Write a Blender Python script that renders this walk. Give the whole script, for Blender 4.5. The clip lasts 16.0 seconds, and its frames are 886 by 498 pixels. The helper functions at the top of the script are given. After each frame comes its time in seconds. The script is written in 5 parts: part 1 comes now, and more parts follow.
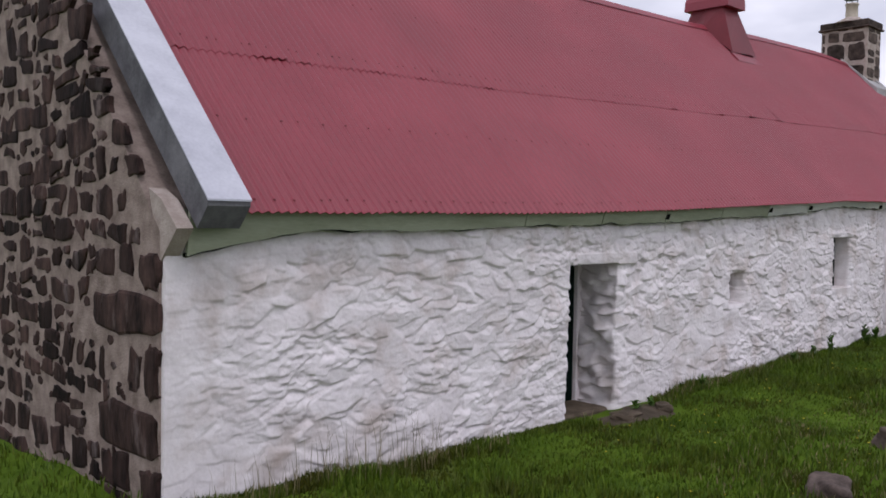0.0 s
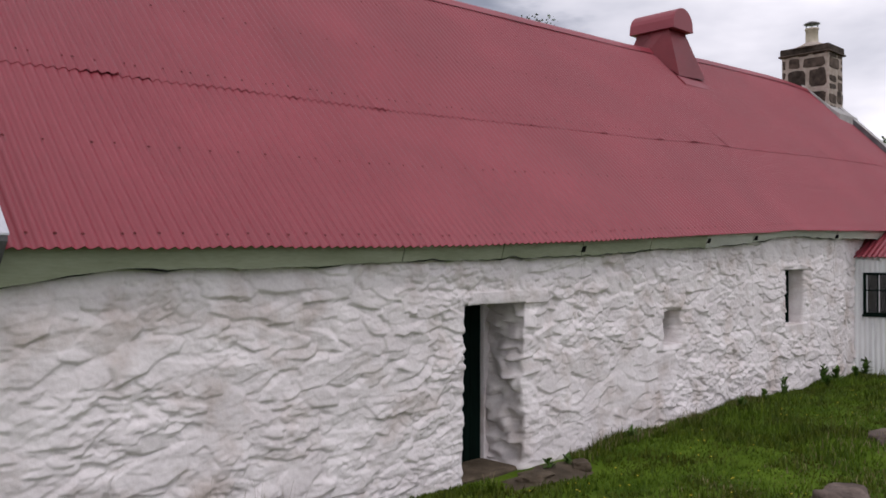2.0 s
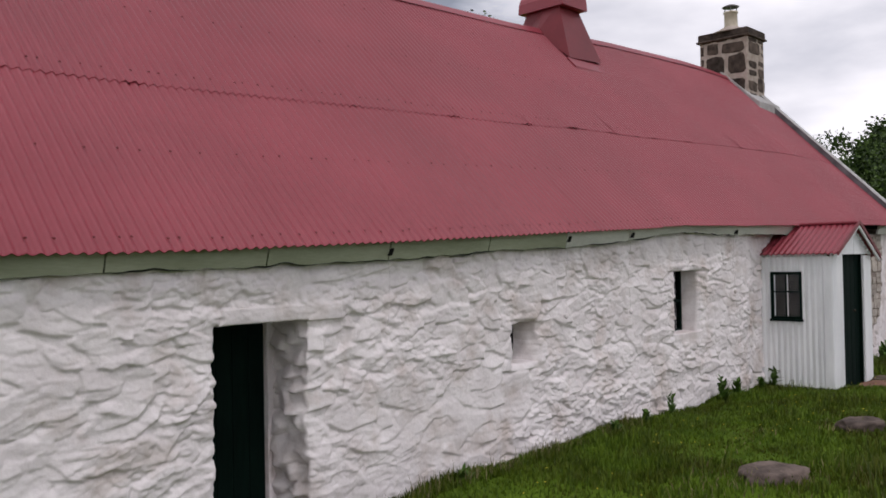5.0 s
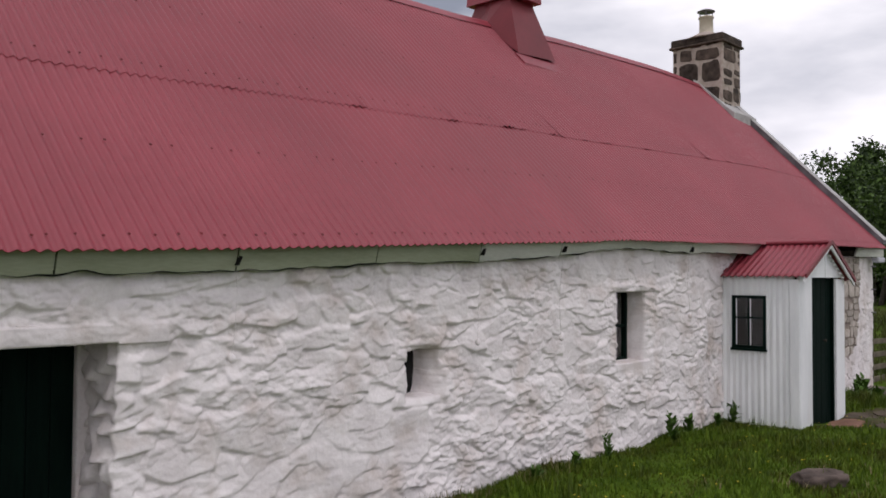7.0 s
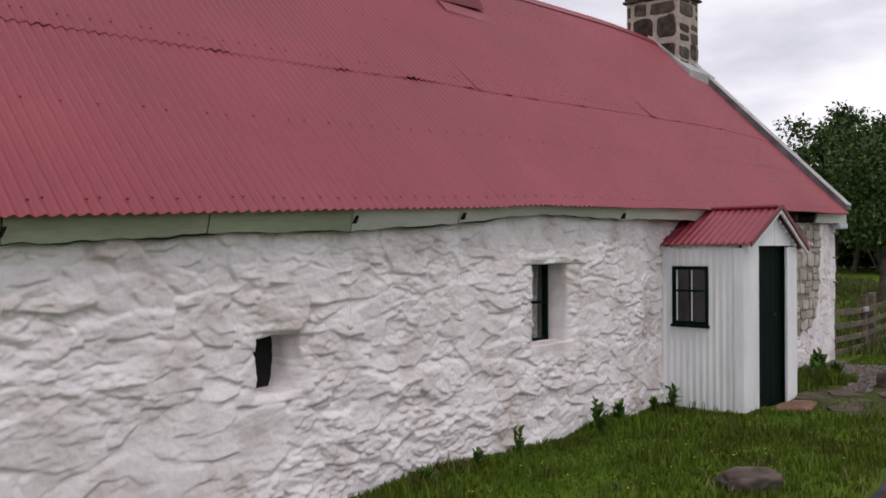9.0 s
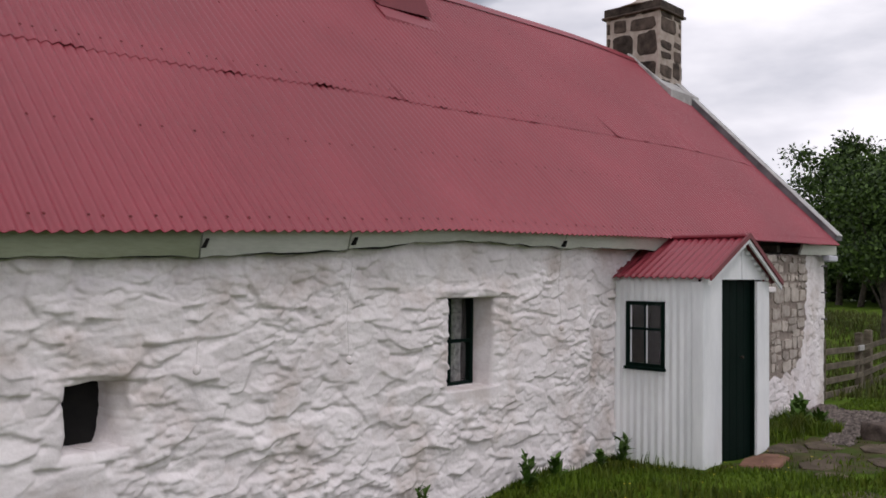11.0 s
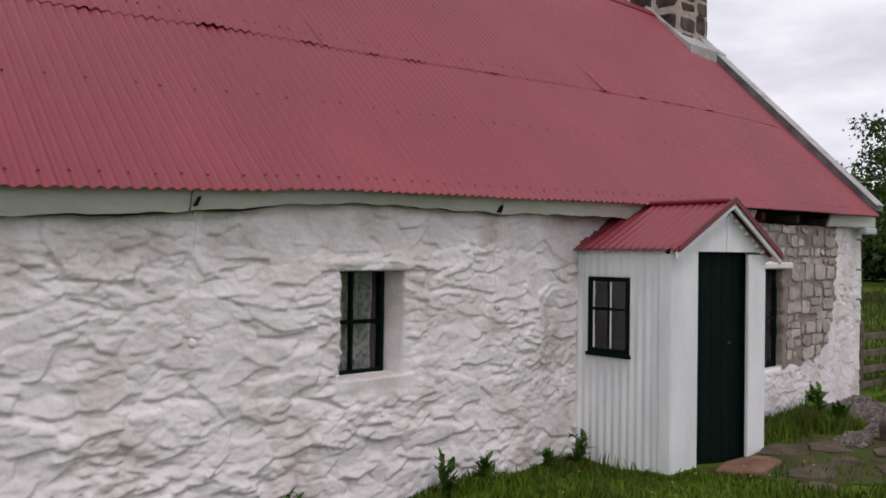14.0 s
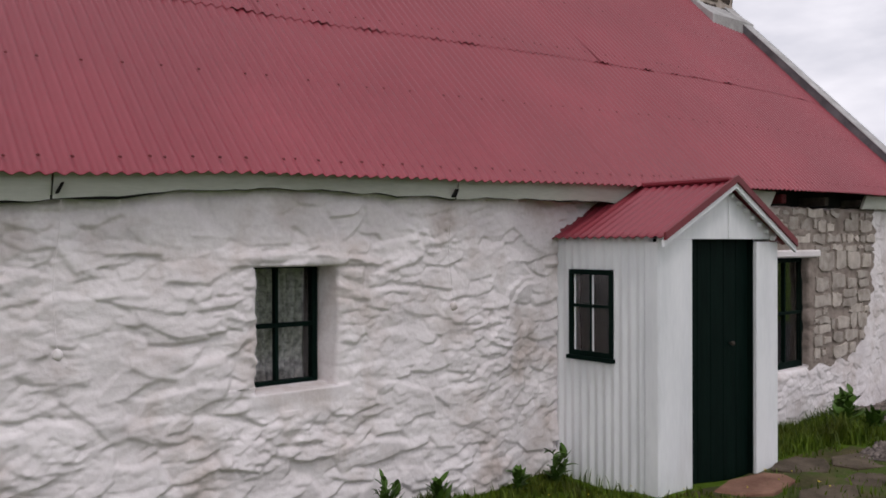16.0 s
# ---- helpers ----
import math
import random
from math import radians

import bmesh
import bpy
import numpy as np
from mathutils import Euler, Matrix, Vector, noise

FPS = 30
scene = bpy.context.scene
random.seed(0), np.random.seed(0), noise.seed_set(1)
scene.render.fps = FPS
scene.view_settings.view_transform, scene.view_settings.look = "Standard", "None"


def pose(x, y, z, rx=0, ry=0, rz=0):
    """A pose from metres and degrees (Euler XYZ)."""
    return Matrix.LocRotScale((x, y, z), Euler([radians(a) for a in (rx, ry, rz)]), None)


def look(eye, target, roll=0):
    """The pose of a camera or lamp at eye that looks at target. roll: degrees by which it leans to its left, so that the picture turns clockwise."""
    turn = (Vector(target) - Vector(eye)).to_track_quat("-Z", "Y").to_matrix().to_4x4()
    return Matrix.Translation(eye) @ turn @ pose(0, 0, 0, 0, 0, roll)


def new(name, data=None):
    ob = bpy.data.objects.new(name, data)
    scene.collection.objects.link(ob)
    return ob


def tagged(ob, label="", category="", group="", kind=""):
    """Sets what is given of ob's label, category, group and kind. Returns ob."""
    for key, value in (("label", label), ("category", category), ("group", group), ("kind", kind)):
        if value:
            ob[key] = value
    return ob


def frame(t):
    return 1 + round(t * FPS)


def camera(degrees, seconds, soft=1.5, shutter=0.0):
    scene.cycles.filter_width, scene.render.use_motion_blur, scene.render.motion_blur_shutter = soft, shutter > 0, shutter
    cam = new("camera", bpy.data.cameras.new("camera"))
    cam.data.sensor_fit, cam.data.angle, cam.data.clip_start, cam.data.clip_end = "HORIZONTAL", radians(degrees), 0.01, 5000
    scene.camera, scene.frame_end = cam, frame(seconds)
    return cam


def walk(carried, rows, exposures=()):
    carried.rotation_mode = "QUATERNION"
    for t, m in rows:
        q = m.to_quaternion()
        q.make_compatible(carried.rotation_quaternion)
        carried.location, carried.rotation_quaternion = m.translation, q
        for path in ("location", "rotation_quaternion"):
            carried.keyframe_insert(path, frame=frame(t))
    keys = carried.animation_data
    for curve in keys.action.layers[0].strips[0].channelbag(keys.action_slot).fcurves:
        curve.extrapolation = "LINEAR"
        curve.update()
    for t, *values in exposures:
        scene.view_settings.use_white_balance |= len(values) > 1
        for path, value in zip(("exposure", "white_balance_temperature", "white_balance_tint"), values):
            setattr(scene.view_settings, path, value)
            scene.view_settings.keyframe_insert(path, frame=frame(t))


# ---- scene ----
cam = camera(54.0, 16.0, soft=1.7)
PATH = [
    (0, (-2.477, -5.106, 1.839), (-1.094, -3.662, 1.767), 0.9),
    (0.5, (-2.136, -5.115, 1.856), (-0.699, -3.724, 1.834), 0.6),
    (1, (-1.79, -5.171, 1.852), (-0.272, -3.87, 1.787), -0.3),
    (1.5, (-1.413, -5.13, 1.848), (0.031, -3.746, 1.839), 1.0),
    (2, (-1.089, -5.049, 1.805), (0.308, -3.617, 1.825), 0.0),
    (2.5, (-0.778, -5.055, 1.831), (0.61, -3.615, 1.842), -2.0),
    (3, (-0.419, -5.093, 1.81), (0.958, -3.643, 1.818), -0.2),
    (3.5, (-0.073, -5.073, 1.815), (1.324, -3.642, 1.864), -0.3),
    (4, (0.288, -5.027, 1.8), (1.711, -3.622, 1.802), -2.2),
    (4.5, (0.666, -5.038, 1.789), (2.082, -3.626, 1.803), -1.3),
    (5, (1.011, -4.995, 1.8), (2.461, -3.618, 1.83), -1.1),
    (5.2, (1.147, -4.976, 1.817), (2.612, -3.615, 1.833), -0.3),
    (7.3, (2.675, -4.71, 1.797), (4.138, -3.347, 1.861), 0.3),
    (7.5, (2.797, -4.742, 1.812), (4.259, -3.376, 1.816), -0.4),
    (8, (3.137, -4.654, 1.796), (4.617, -3.309, 1.815), 0.3),
    (8.5, (3.492, -4.629, 1.791), (5.027, -3.346, 1.808), -0.3),
    (9, (3.823, -4.587, 1.797), (5.313, -3.253, 1.794), -0.3),
    (9.5, (4.167, -4.558, 1.777), (5.674, -3.243, 1.776), 0.7),
    (9.7, (4.3, -4.554, 1.79), (5.839, -3.276, 1.787), -0.0),
    (11.8, (5.586, -4.552, 1.835), (6.991, -3.13, 1.897), -0.3),
    (12, (5.697, -4.576, 1.809), (7.097, -3.148, 1.814), -0.3),
    (12.5, (6.042, -4.515, 1.821), (7.487, -3.133, 1.839), -0.1),
    (13, (6.292, -4.548, 1.803), (7.748, -3.177, 1.821), -2.2),
    (13.5, (6.497, -4.689, 1.761), (7.825, -3.193, 1.748), -0.2),
    (14, (6.761, -4.683, 1.771), (8.112, -3.208, 1.779), 0.6),
    (14.5, (7.036, -4.654, 1.797), (8.369, -3.163, 1.802), -0.3),
    (15, (7.339, -4.695, 1.793), (8.618, -3.158, 1.835), 1.9),
    (15.5, (7.607, -4.634, 1.777), (8.838, -3.059, 1.839), 1.0),
    (16, (7.85, -4.519, 1.766), (9.11, -2.966, 1.756), -0.2),
]
walk(cam, [(t, look(eye, target, roll)) for t, eye, target, roll in PATH], [(0, -0.60, 6030, 21), (0.7, -0.60, 6030, 21), (1.5, -0.60, 6230, 20), (3, -0.60, 6400, 18), (4, -0.60, 6400, 18), (16, -0.61, 6400, 18)])

# ---------------------------------------------------------------- light
SUN_ELEV, SUN_AZ = radians(60), radians(203)
world = bpy.data.worlds.new("overcast")
scene.world = world
world.use_nodes = True
wn, wl = world.node_tree.nodes, world.node_tree.links
wn.clear()
w_out, w_bg, w_sky = wn.new("ShaderNodeOutputWorld"), wn.new("ShaderNodeBackground"), wn.new("ShaderNodeTexSky")
w_sky.sky_type, w_sky.sun_disc = "NISHITA", False
w_sky.sun_elevation, w_sky.sun_rotation = SUN_ELEV, SUN_AZ
w_co, w_map, w_n1 = wn.new("ShaderNodeTexCoord"), wn.new("ShaderNodeMapping"), wn.new("ShaderNodeTexNoise")
w_map.inputs["Scale"].default_value = (1.0, 1.0, 3.2)
w_n1.inputs["Scale"].default_value, w_n1.inputs["Detail"].default_value, w_n1.inputs["Roughness"].default_value = 2.2, 7, 0.52
w_r1, w_r2 = wn.new("ShaderNodeValToRGB"), wn.new("ShaderNodeValToRGB")
w_r1.color_ramp.elements[0].position, w_r1.color_ramp.elements[0].color = 0.36, (13.5, 14.3, 15.6, 1)
w_r1.color_ramp.elements[1].position, w_r1.color_ramp.elements[1].color = 0.60, (27.5, 27.6, 27.8, 1)
w_r2.color_ramp.elements[0].position, w_r2.color_ramp.elements[0].color = 0.33, (0.45, 0.45, 0.45, 1)
w_r2.color_ramp.elements[1].position, w_r2.color_ramp.elements[1].color = 0.41, (1, 1, 1, 1)
w_mix = wn.new("ShaderNodeMixRGB")
wl.new(w_co.outputs["Generated"], w_map.inputs["Vector"])
wl.new(w_map.outputs["Vector"], w_n1.inputs["Vector"])
wl.new(w_n1.outputs["Fac"], w_r1.inputs["Fac"])
wl.new(w_n1.outputs["Fac"], w_r2.inputs["Fac"])
wl.new(w_r2.outputs["Color"], w_mix.inputs["Fac"])
wl.new(w_sky.outputs["Color"], w_mix.inputs["Color1"])
wl.new(w_r1.outputs["Color"], w_mix.inputs["Color2"])
wl.new(w_mix.outputs["Color"], w_bg.inputs["Color"])
w_bg.inputs["Strength"].default_value = 0.06
wl.new(w_bg.outputs["Background"], w_out.inputs["Surface"])
sun = new("sun", bpy.data.lights.new("sun", "SUN"))
sun.data.energy, sun.data.angle, sun.data.color = 1.05, radians(10), (1.0, 0.97, 0.93)
sun.matrix_world = look((-3, -7, 13.2), (0, 0, 0))


# ---------------------------------------------------------------- materials
def material(name, dark, light, rough=0.8, scale=6.0, fine=60.0, bump=0.3, bump_scale=None, spec=0.3, metal=0.0, random_value=0.0, stain=None, stain_at=(0.55, 0.7), stretch=(1, 1, 1), stain_scale=1.3):
    """Two-scale colour variation, fine relief and, where given, stains."""
    m = bpy.data.materials.new(name)
    m.use_nodes = True
    n, l = m.node_tree.nodes, m.node_tree.links
    b = n["Principled BSDF"]
    b.inputs["Roughness"].default_value, b.inputs["Metallic"].default_value = rough, metal
    b.inputs["Specular IOR Level"].default_value = spec
    co, mp = n.new("ShaderNodeTexCoord"), n.new("ShaderNodeMapping")
    mp.inputs["Scale"].default_value = stretch
    l.new(co.outputs["Object"], mp.inputs["Vector"])
    n1, n2 = n.new("ShaderNodeTexNoise"), n.new("ShaderNodeTexNoise")
    n1.inputs["Scale"].default_value, n1.inputs["Detail"].default_value = scale, 5
    n2.inputs["Scale"].default_value, n2.inputs["Detail"].default_value = fine, 4
    l.new(mp.outputs["Vector"], n1.inputs["Vector"])
    l.new(mp.outputs["Vector"], n2.inputs["Vector"])
    add = n.new("ShaderNodeMath")
    add.operation = "MULTIPLY_ADD"
    add.inputs[1].default_value = 0.35
    l.new(n2.outputs["Fac"], add.inputs[0])
    l.new(n1.outputs["Fac"], add.inputs[2])
    ramp = n.new("ShaderNodeValToRGB")
    ramp.color_ramp.elements[0].position, ramp.color_ramp.elements[0].color = 0.48, (*dark, 1)
    ramp.color_ramp.elements[1].position, ramp.color_ramp.elements[1].color = 0.86, (*light, 1)
    l.new(add.outputs[0], ramp.inputs["Fac"])
    colour = ramp.outputs["Color"]
    if stain:
        n3, r3, mx = n.new("ShaderNodeTexNoise"), n.new("ShaderNodeValToRGB"), n.new("ShaderNodeMixRGB")
        n3.inputs["Scale"].default_value, n3.inputs["Detail"].default_value, n3.inputs["Roughness"].default_value = stain_scale, 8, 0.62
        l.new(mp.outputs["Vector"], n3.inputs["Vector"])
        r3.color_ramp.elements[0].position, r3.color_ramp.elements[1].position = stain_at
        l.new(n3.outputs["Fac"], r3.inputs["Fac"])
        l.new(r3.outputs["Color"], mx.inputs["Fac"])
        l.new(colour, mx.inputs["Color1"])
        mx.inputs["Color2"].default_value = (*stain, 1)
        colour = mx.outputs["Color"]
    if random_value:
        oi, hs, mr = n.new("ShaderNodeObjectInfo"), n.new("ShaderNodeHueSaturation"), n.new("ShaderNodeMapRange")
        mr.inputs["To Min"].default_value, mr.inputs["To Max"].default_value = 1 - random_value, 1 + random_value
        l.new(oi.outputs["Random"], mr.inputs["Value"])
        l.new(mr.outputs["Result"], hs.inputs["Value"])
        l.new(colour, hs.inputs["Color"])
        colour = hs.outputs["Color"]
    l.new(colour, b.inputs["Base Color"])
    if bump:
        n4, bp = n.new("ShaderNodeTexNoise"), n.new("ShaderNodeBump")
        n4.inputs["Scale"].default_value, n4.inputs["Detail"].default_value = bump_scale or fine, 6
        l.new(mp.outputs["Vector"], n4.inputs["Vector"])
        l.new(n4.outputs["Fac"], bp.inputs["Height"])
        bp.inputs["Strength"].default_value, bp.inputs["Distance"].default_value = bump, 0.01
        l.new(bp.outputs["Normal"], b.inputs["Normal"])
    return m


LIMEWASH = material("limewash", (0.70, 0.650, 0.642), (0.87, 0.822, 0.814), 0.9, 3.0, 45, 0.28, 38, 0.15, stain=(0.50, 0.42, 0.37), stain_at=(0.50, 0.74), stain_scale=1.9)
LIMEWASH_BARE = material("worn_limewash", (0.21, 0.170, 0.143), (0.33, 0.28, 0.243), 0.92, 9.0, 50, 0.6, 40, 0.15)
RENDER_GREY = material("cement_grey", (0.10, 0.098, 0.104), (0.20, 0.197, 0.205), 0.9, 4.0, 40, 0.4, 45, 0.2, stain=(0.055, 0.053, 0.058), stain_at=(0.5, 0.75))
CEMENT_LIGHT = material("pale_cement", (0.33, 0.32, 0.31), (0.50, 0.49, 0.48), 0.9, 5.0, 45, 0.4, 45, 0.15)
SKEW_WHITE = material("skew_white_paint", (0.44, 0.445, 0.49), (0.60, 0.605, 0.65), 0.75, 3.0, 40, 0.25, 50, 0.25)
ROOF_RED = material("red_roof_paint", (0.228, 0.0225, 0.036), (0.278, 0.034, 0.050), 0.47, 0.8, 14, 0.05, 60, 0.56, stain=(0.218, 0.027, 0.039), stain_at=(0.45, 0.75), stain_scale=0.5, random_value=0.025)
RED_DARK = material("red_ventilator_paint", (0.135, 0.013, 0.019), (0.185, 0.021, 0.028), 0.5, 2.0, 30, 0.1, 40, 0.4)
RUST = material("dark_red_rust", (0.09, 0.014, 0.016), (0.17, 0.028, 0.03), 0.8, 20, 90, 0.2)
MORTAR = material("sandy_mortar", (0.19, 0.145, 0.122), (0.37, 0.295, 0.25), 0.95, 7.0, 60, 0.8, 50, 0.1)
STONE_DARK = material("dark_whinstone", (0.010, 0.0062, 0.0056), (0.068, 0.041, 0.034), 0.85, 9.0, 40, 0.6, 30, 0.12, random_value=0.65, stain=(0.17, 0.135, 0.125), stain_at=(0.58, 0.76), stretch=(1, 1, 0.35), stain_scale=5)
STONE_PINK = material("pale_fieldstone", (0.32, 0.275, 0.235), (0.54, 0.485, 0.43), 0.9, 8.0, 50, 0.5, 40, 0.2, random_value=0.25)
STONE_CHIM = material("chimney_stone", (0.030, 0.022, 0.018), (0.115, 0.086, 0.070), 0.85, 7.0, 50, 0.5, 40, 0.2, random_value=0.35)
MORTAR_PALE = material("pale_mortar", (0.33, 0.27, 0.23), (0.48, 0.41, 0.36), 0.95, 9.0, 60, 0.7, 50, 0.1)
BOARD_GREEN = material("weathered_green_board", (0.26, 0.285, 0.19), (0.37, 0.395, 0.285), 0.8, 3.0, 40, 0.2, 40, 0.2, stretch=(0.4, 1, 2))
BOARD_PALE = material("pale_board", (0.42, 0.43, 0.37), (0.57, 0.58, 0.51), 0.8, 3.0, 40, 0.2, 40, 0.2, stretch=(0.4, 1, 2))
TIN_WHITE = material("white_painted_tin", (0.72, 0.735, 0.74), (0.84, 0.85, 0.85), 0.55, 3.0, 25, 0.08, 50, 0.35, stain=(0.60, 0.60, 0.585), stain_at=(0.58, 0.8), stretch=(2, 2, 0.4))
DOOR_GREEN = material("dark_green_paint", (0.0012, 0.006, 0.0045), (0.003, 0.011, 0.008), 0.65, 5.0, 40, 0.15, 60, 0.05, stretch=(4, 4, 0.5))
# near-black: shade of unlit hollows put into colour; eaves hooks share it
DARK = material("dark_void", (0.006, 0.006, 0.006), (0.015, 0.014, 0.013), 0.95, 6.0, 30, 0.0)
POT = material("buff_clay_pot", (0.48, 0.42, 0.33), (0.62, 0.56, 0.46), 0.85, 8.0, 50, 0.2)
METAL_GREY = material("galvanised_cowl", (0.16, 0.16, 0.17), (0.28, 0.28, 0.29), 0.5, 8, 50, 0.1, metal=0.6)
GRASS_GROUND = material("turf", (0.035, 0.070, 0.003), (0.10, 0.165, 0.012), 0.95, 1.6, 30, 0.8, 22, 0.1, stain=(0.10, 0.085, 0.035), stain_at=(0.60, 0.78), stain_scale=0.7)
GRAVEL_GROUND = material("gravel_path", (0.045, 0.037, 0.032), (0.12, 0.10, 0.088), 0.95, 5.0, 70, 0.9, 60, 0.15)
GRAVEL = material("gravel_stones", (0.05, 0.040, 0.035), (0.25, 0.21, 0.185), 0.9, 14.0, 60, 0.3)
FLAG = material("worn_sandstone_flag", (0.055, 0.042, 0.027), (0.135, 0.105, 0.075), 0.9, 5.0, 50, 0.5, 40, 0.2, random_value=0.2)
FLAG_RED = material("red_sandstone_slab", (0.15, 0.075, 0.05), (0.27, 0.15, 0.105), 0.9, 5.0, 50, 0.5, 40, 0.2)
ROCK = material("field_rock", (0.05, 0.038, 0.032), (0.17, 0.13, 0.11), 0.9, 6.0, 40, 0.6, 30, 0.2, random_value=0.2)
FENCE_WOOD = material("grey_fence_timber", (0.06, 0.048, 0.034), (0.16, 0.135, 0.10), 0.9, 5.0, 50, 0.4, 50, 0.2, stretch=(0.6, 0.6, 2), random_value=0.2)


def leafy(name, dark, light, patch=None):
    m = bpy.data.materials.new(name)
    m.use_nodes = True
    n, l = m.node_tree.nodes, m.node_tree.links
    b = n["Principled BSDF"]
    b.inputs["Roughness"].default_value, b.inputs["Specular IOR Level"].default_value = 0.6, 0.25
    g, r = n.new("ShaderNodeNewGeometry"), n.new("ShaderNodeValToRGB")
    r.color_ramp.elements[0].color, r.color_ramp.elements[1].color = (*dark, 1), (*light, 1)
    l.new(g.outputs["Random Per Island"], r.inputs["Fac"])
    colour = r.outputs["Color"]
    if patch:
        co, ns, pr, mx = n.new("ShaderNodeTexCoord"), n.new("ShaderNodeTexNoise"), n.new("ShaderNodeValToRGB"), n.new("ShaderNodeMixRGB")
        ns.inputs["Scale"].default_value, ns.inputs["Detail"].default_value, ns.inputs["Roughness"].default_value = 1.5, 5, 0.6
        pr.color_ramp.elements[0].position, pr.color_ramp.elements[1].position = 0.42, 0.68
        mx.blend_type = "MULTIPLY"
        l.new(co.outputs["Object"], ns.inputs["Vector"])
        l.new(ns.outputs["Fac"], pr.inputs["Fac"])
        l.new(pr.outputs["Color"], mx.inputs["Fac"])
        l.new(colour, mx.inputs["Color1"])
        mx.inputs["Color2"].default_value = (*patch, 1)
        colour = mx.outputs["Color"]
    l.new(colour, b.inputs["Base Color"])
    return m


TARMAC = material("worn_tarmac", (0.035, 0.033, 0.034), (0.075, 0.070, 0.072), 0.9, 3.0, 70, 0.5, 80, 0.2)
MUD = material("muddy_turf", (0.035, 0.036, 0.012), (0.095, 0.078, 0.038), 0.95, 4.0, 40, 0.6, 30, 0.15, stain=(0.05, 0.075, 0.012), stain_at=(0.45, 0.6), stain_scale=2.5)
GRASS_BLADE = leafy("grass_blades", (0.040, 0.082, 0.003), (0.125, 0.195, 0.012), (0.66, 0.42, 0.55))
FIELD_BLADE = leafy("meadow_blades", (0.040, 0.055, 0.007), (0.105, 0.115, 0.028))
STRAW = leafy("dry_grass", (0.16, 0.13, 0.06), (0.30, 0.25, 0.13))
LEAF_DARK = leafy("tree_leaves", (0.006, 0.018, 0.003), (0.068, 0.122, 0.018))
LEAF_WEED = leafy("weed_leaves", (0.035, 0.085, 0.009), (0.10, 0.185, 0.026))
YELLOW = leafy("yellow_petals", (0.55, 0.45, 0.03), (0.75, 0.62, 0.08))
BARK = material("tree_bark", (0.03, 0.024, 0.018), (0.09, 0.075, 0.06), 0.95, 8, 40, 0.6)


def pane_glass():
    m = bpy.data.materials.new("window_glass")
    m.use_nodes = True
    b = m.node_tree.nodes["Principled BSDF"]
    b.inputs["Base Color"].default_value = (1, 1, 1, 1)
    b.inputs["Roughness"].default_value, b.inputs["IOR"].default_value, b.inputs["Transmission Weight"].default_value = 0.03, 1.45, 1.0
    return m


GLASS = pane_glass()
LACE = material("net_curtain", (0.19, 0.195, 0.195), (0.60, 0.60, 0.59), 0.95, 30, 90, 0.6, 60, 0.1)


# ---------------------------------------------------------------- mesh helpers
def obj(name, verts, faces, mat, parent=None, label="", smooth=False):
    me = bpy.data.meshes.new(name)
    me.from_pydata([tuple(v) for v in verts], [], faces)
    me.materials.append(mat)
    if smooth:
        me.polygons.foreach_set("use_smooth", [True] * len(me.polygons))
    me.update()
    ob = new(name, me)
    ob.parent = parent
    if label:
        ob["label"] = label
    return ob


def part(name, bm, mat, parent=None, label="", smooth=False):
    me = bpy.data.meshes.new(name)
    bmesh.ops.recalc_face_normals(bm, faces=bm.faces)
    bm.to_mesh(me)
    bm.free()
    me.materials.append(mat)
    if smooth:
        me.polygons.foreach_set("use_smooth", [True] * len(me.polygons))
    ob = new(name, me)
    ob.parent = parent
    if label:
        ob["label"] = label
    return ob


def box(lo, hi, bevel=0.006, bm=None, turn=None):
    """A bevelled box between two corners, added to bm."""
    bm = bm or bmesh.new()
    c, s = [(a + b) / 2 for a, b in zip(lo, hi)], [abs(b - a) for a, b in zip(lo, hi)]
    made = bmesh.ops.create_cube(bm, size=1.0)["verts"]
    bmesh.ops.scale(bm, vec=s, verts=made)
    if bevel:
        edges = list({e for v in made for e in v.link_edges})
        out = bmesh.ops.bevel(bm, geom=edges, offset=min(bevel, min(s) * 0.3), segments=1, affect="EDGES")
        made = list({v for f in out["faces"] for v in f.verts} | {v for v in made if v.is_valid})
    if turn:
        bmesh.ops.rotate(bm, cent=(0, 0, 0), matrix=turn, verts=made)
    bmesh.ops.translate(bm, vec=c, verts=made)
    return bm


def extrude_profile(pts, axis, a, b):
    """A prism: the closed profile pts (two coordinates) drawn from a to b along an axis."""
    n = len(pts)
    def at(p, w):
        return (w, p[0], p[1]) if axis == "x" else (p[0], w, p[1])
    verts = [at(p, a) for p in pts] + [at(p, b) for p in pts]
    faces = [tuple(range(n)), tuple(range(2 * n - 1, n - 1, -1))] + [(i, i + n, (i + 1) % n + n, (i + 1) % n) for i in range(n)]
    bm = bmesh.new()
    vs = [bm.verts.new(v) for v in verts]
    for f in faces:
        bm.faces.new([vs[i] for i in f])
    return bm


def thing(name, place, label, category, group="", kind=""):
    e = new(name)
    e.location = place
    e.empty_display_size = 0.2
    return tagged(e, label, category, group, kind)


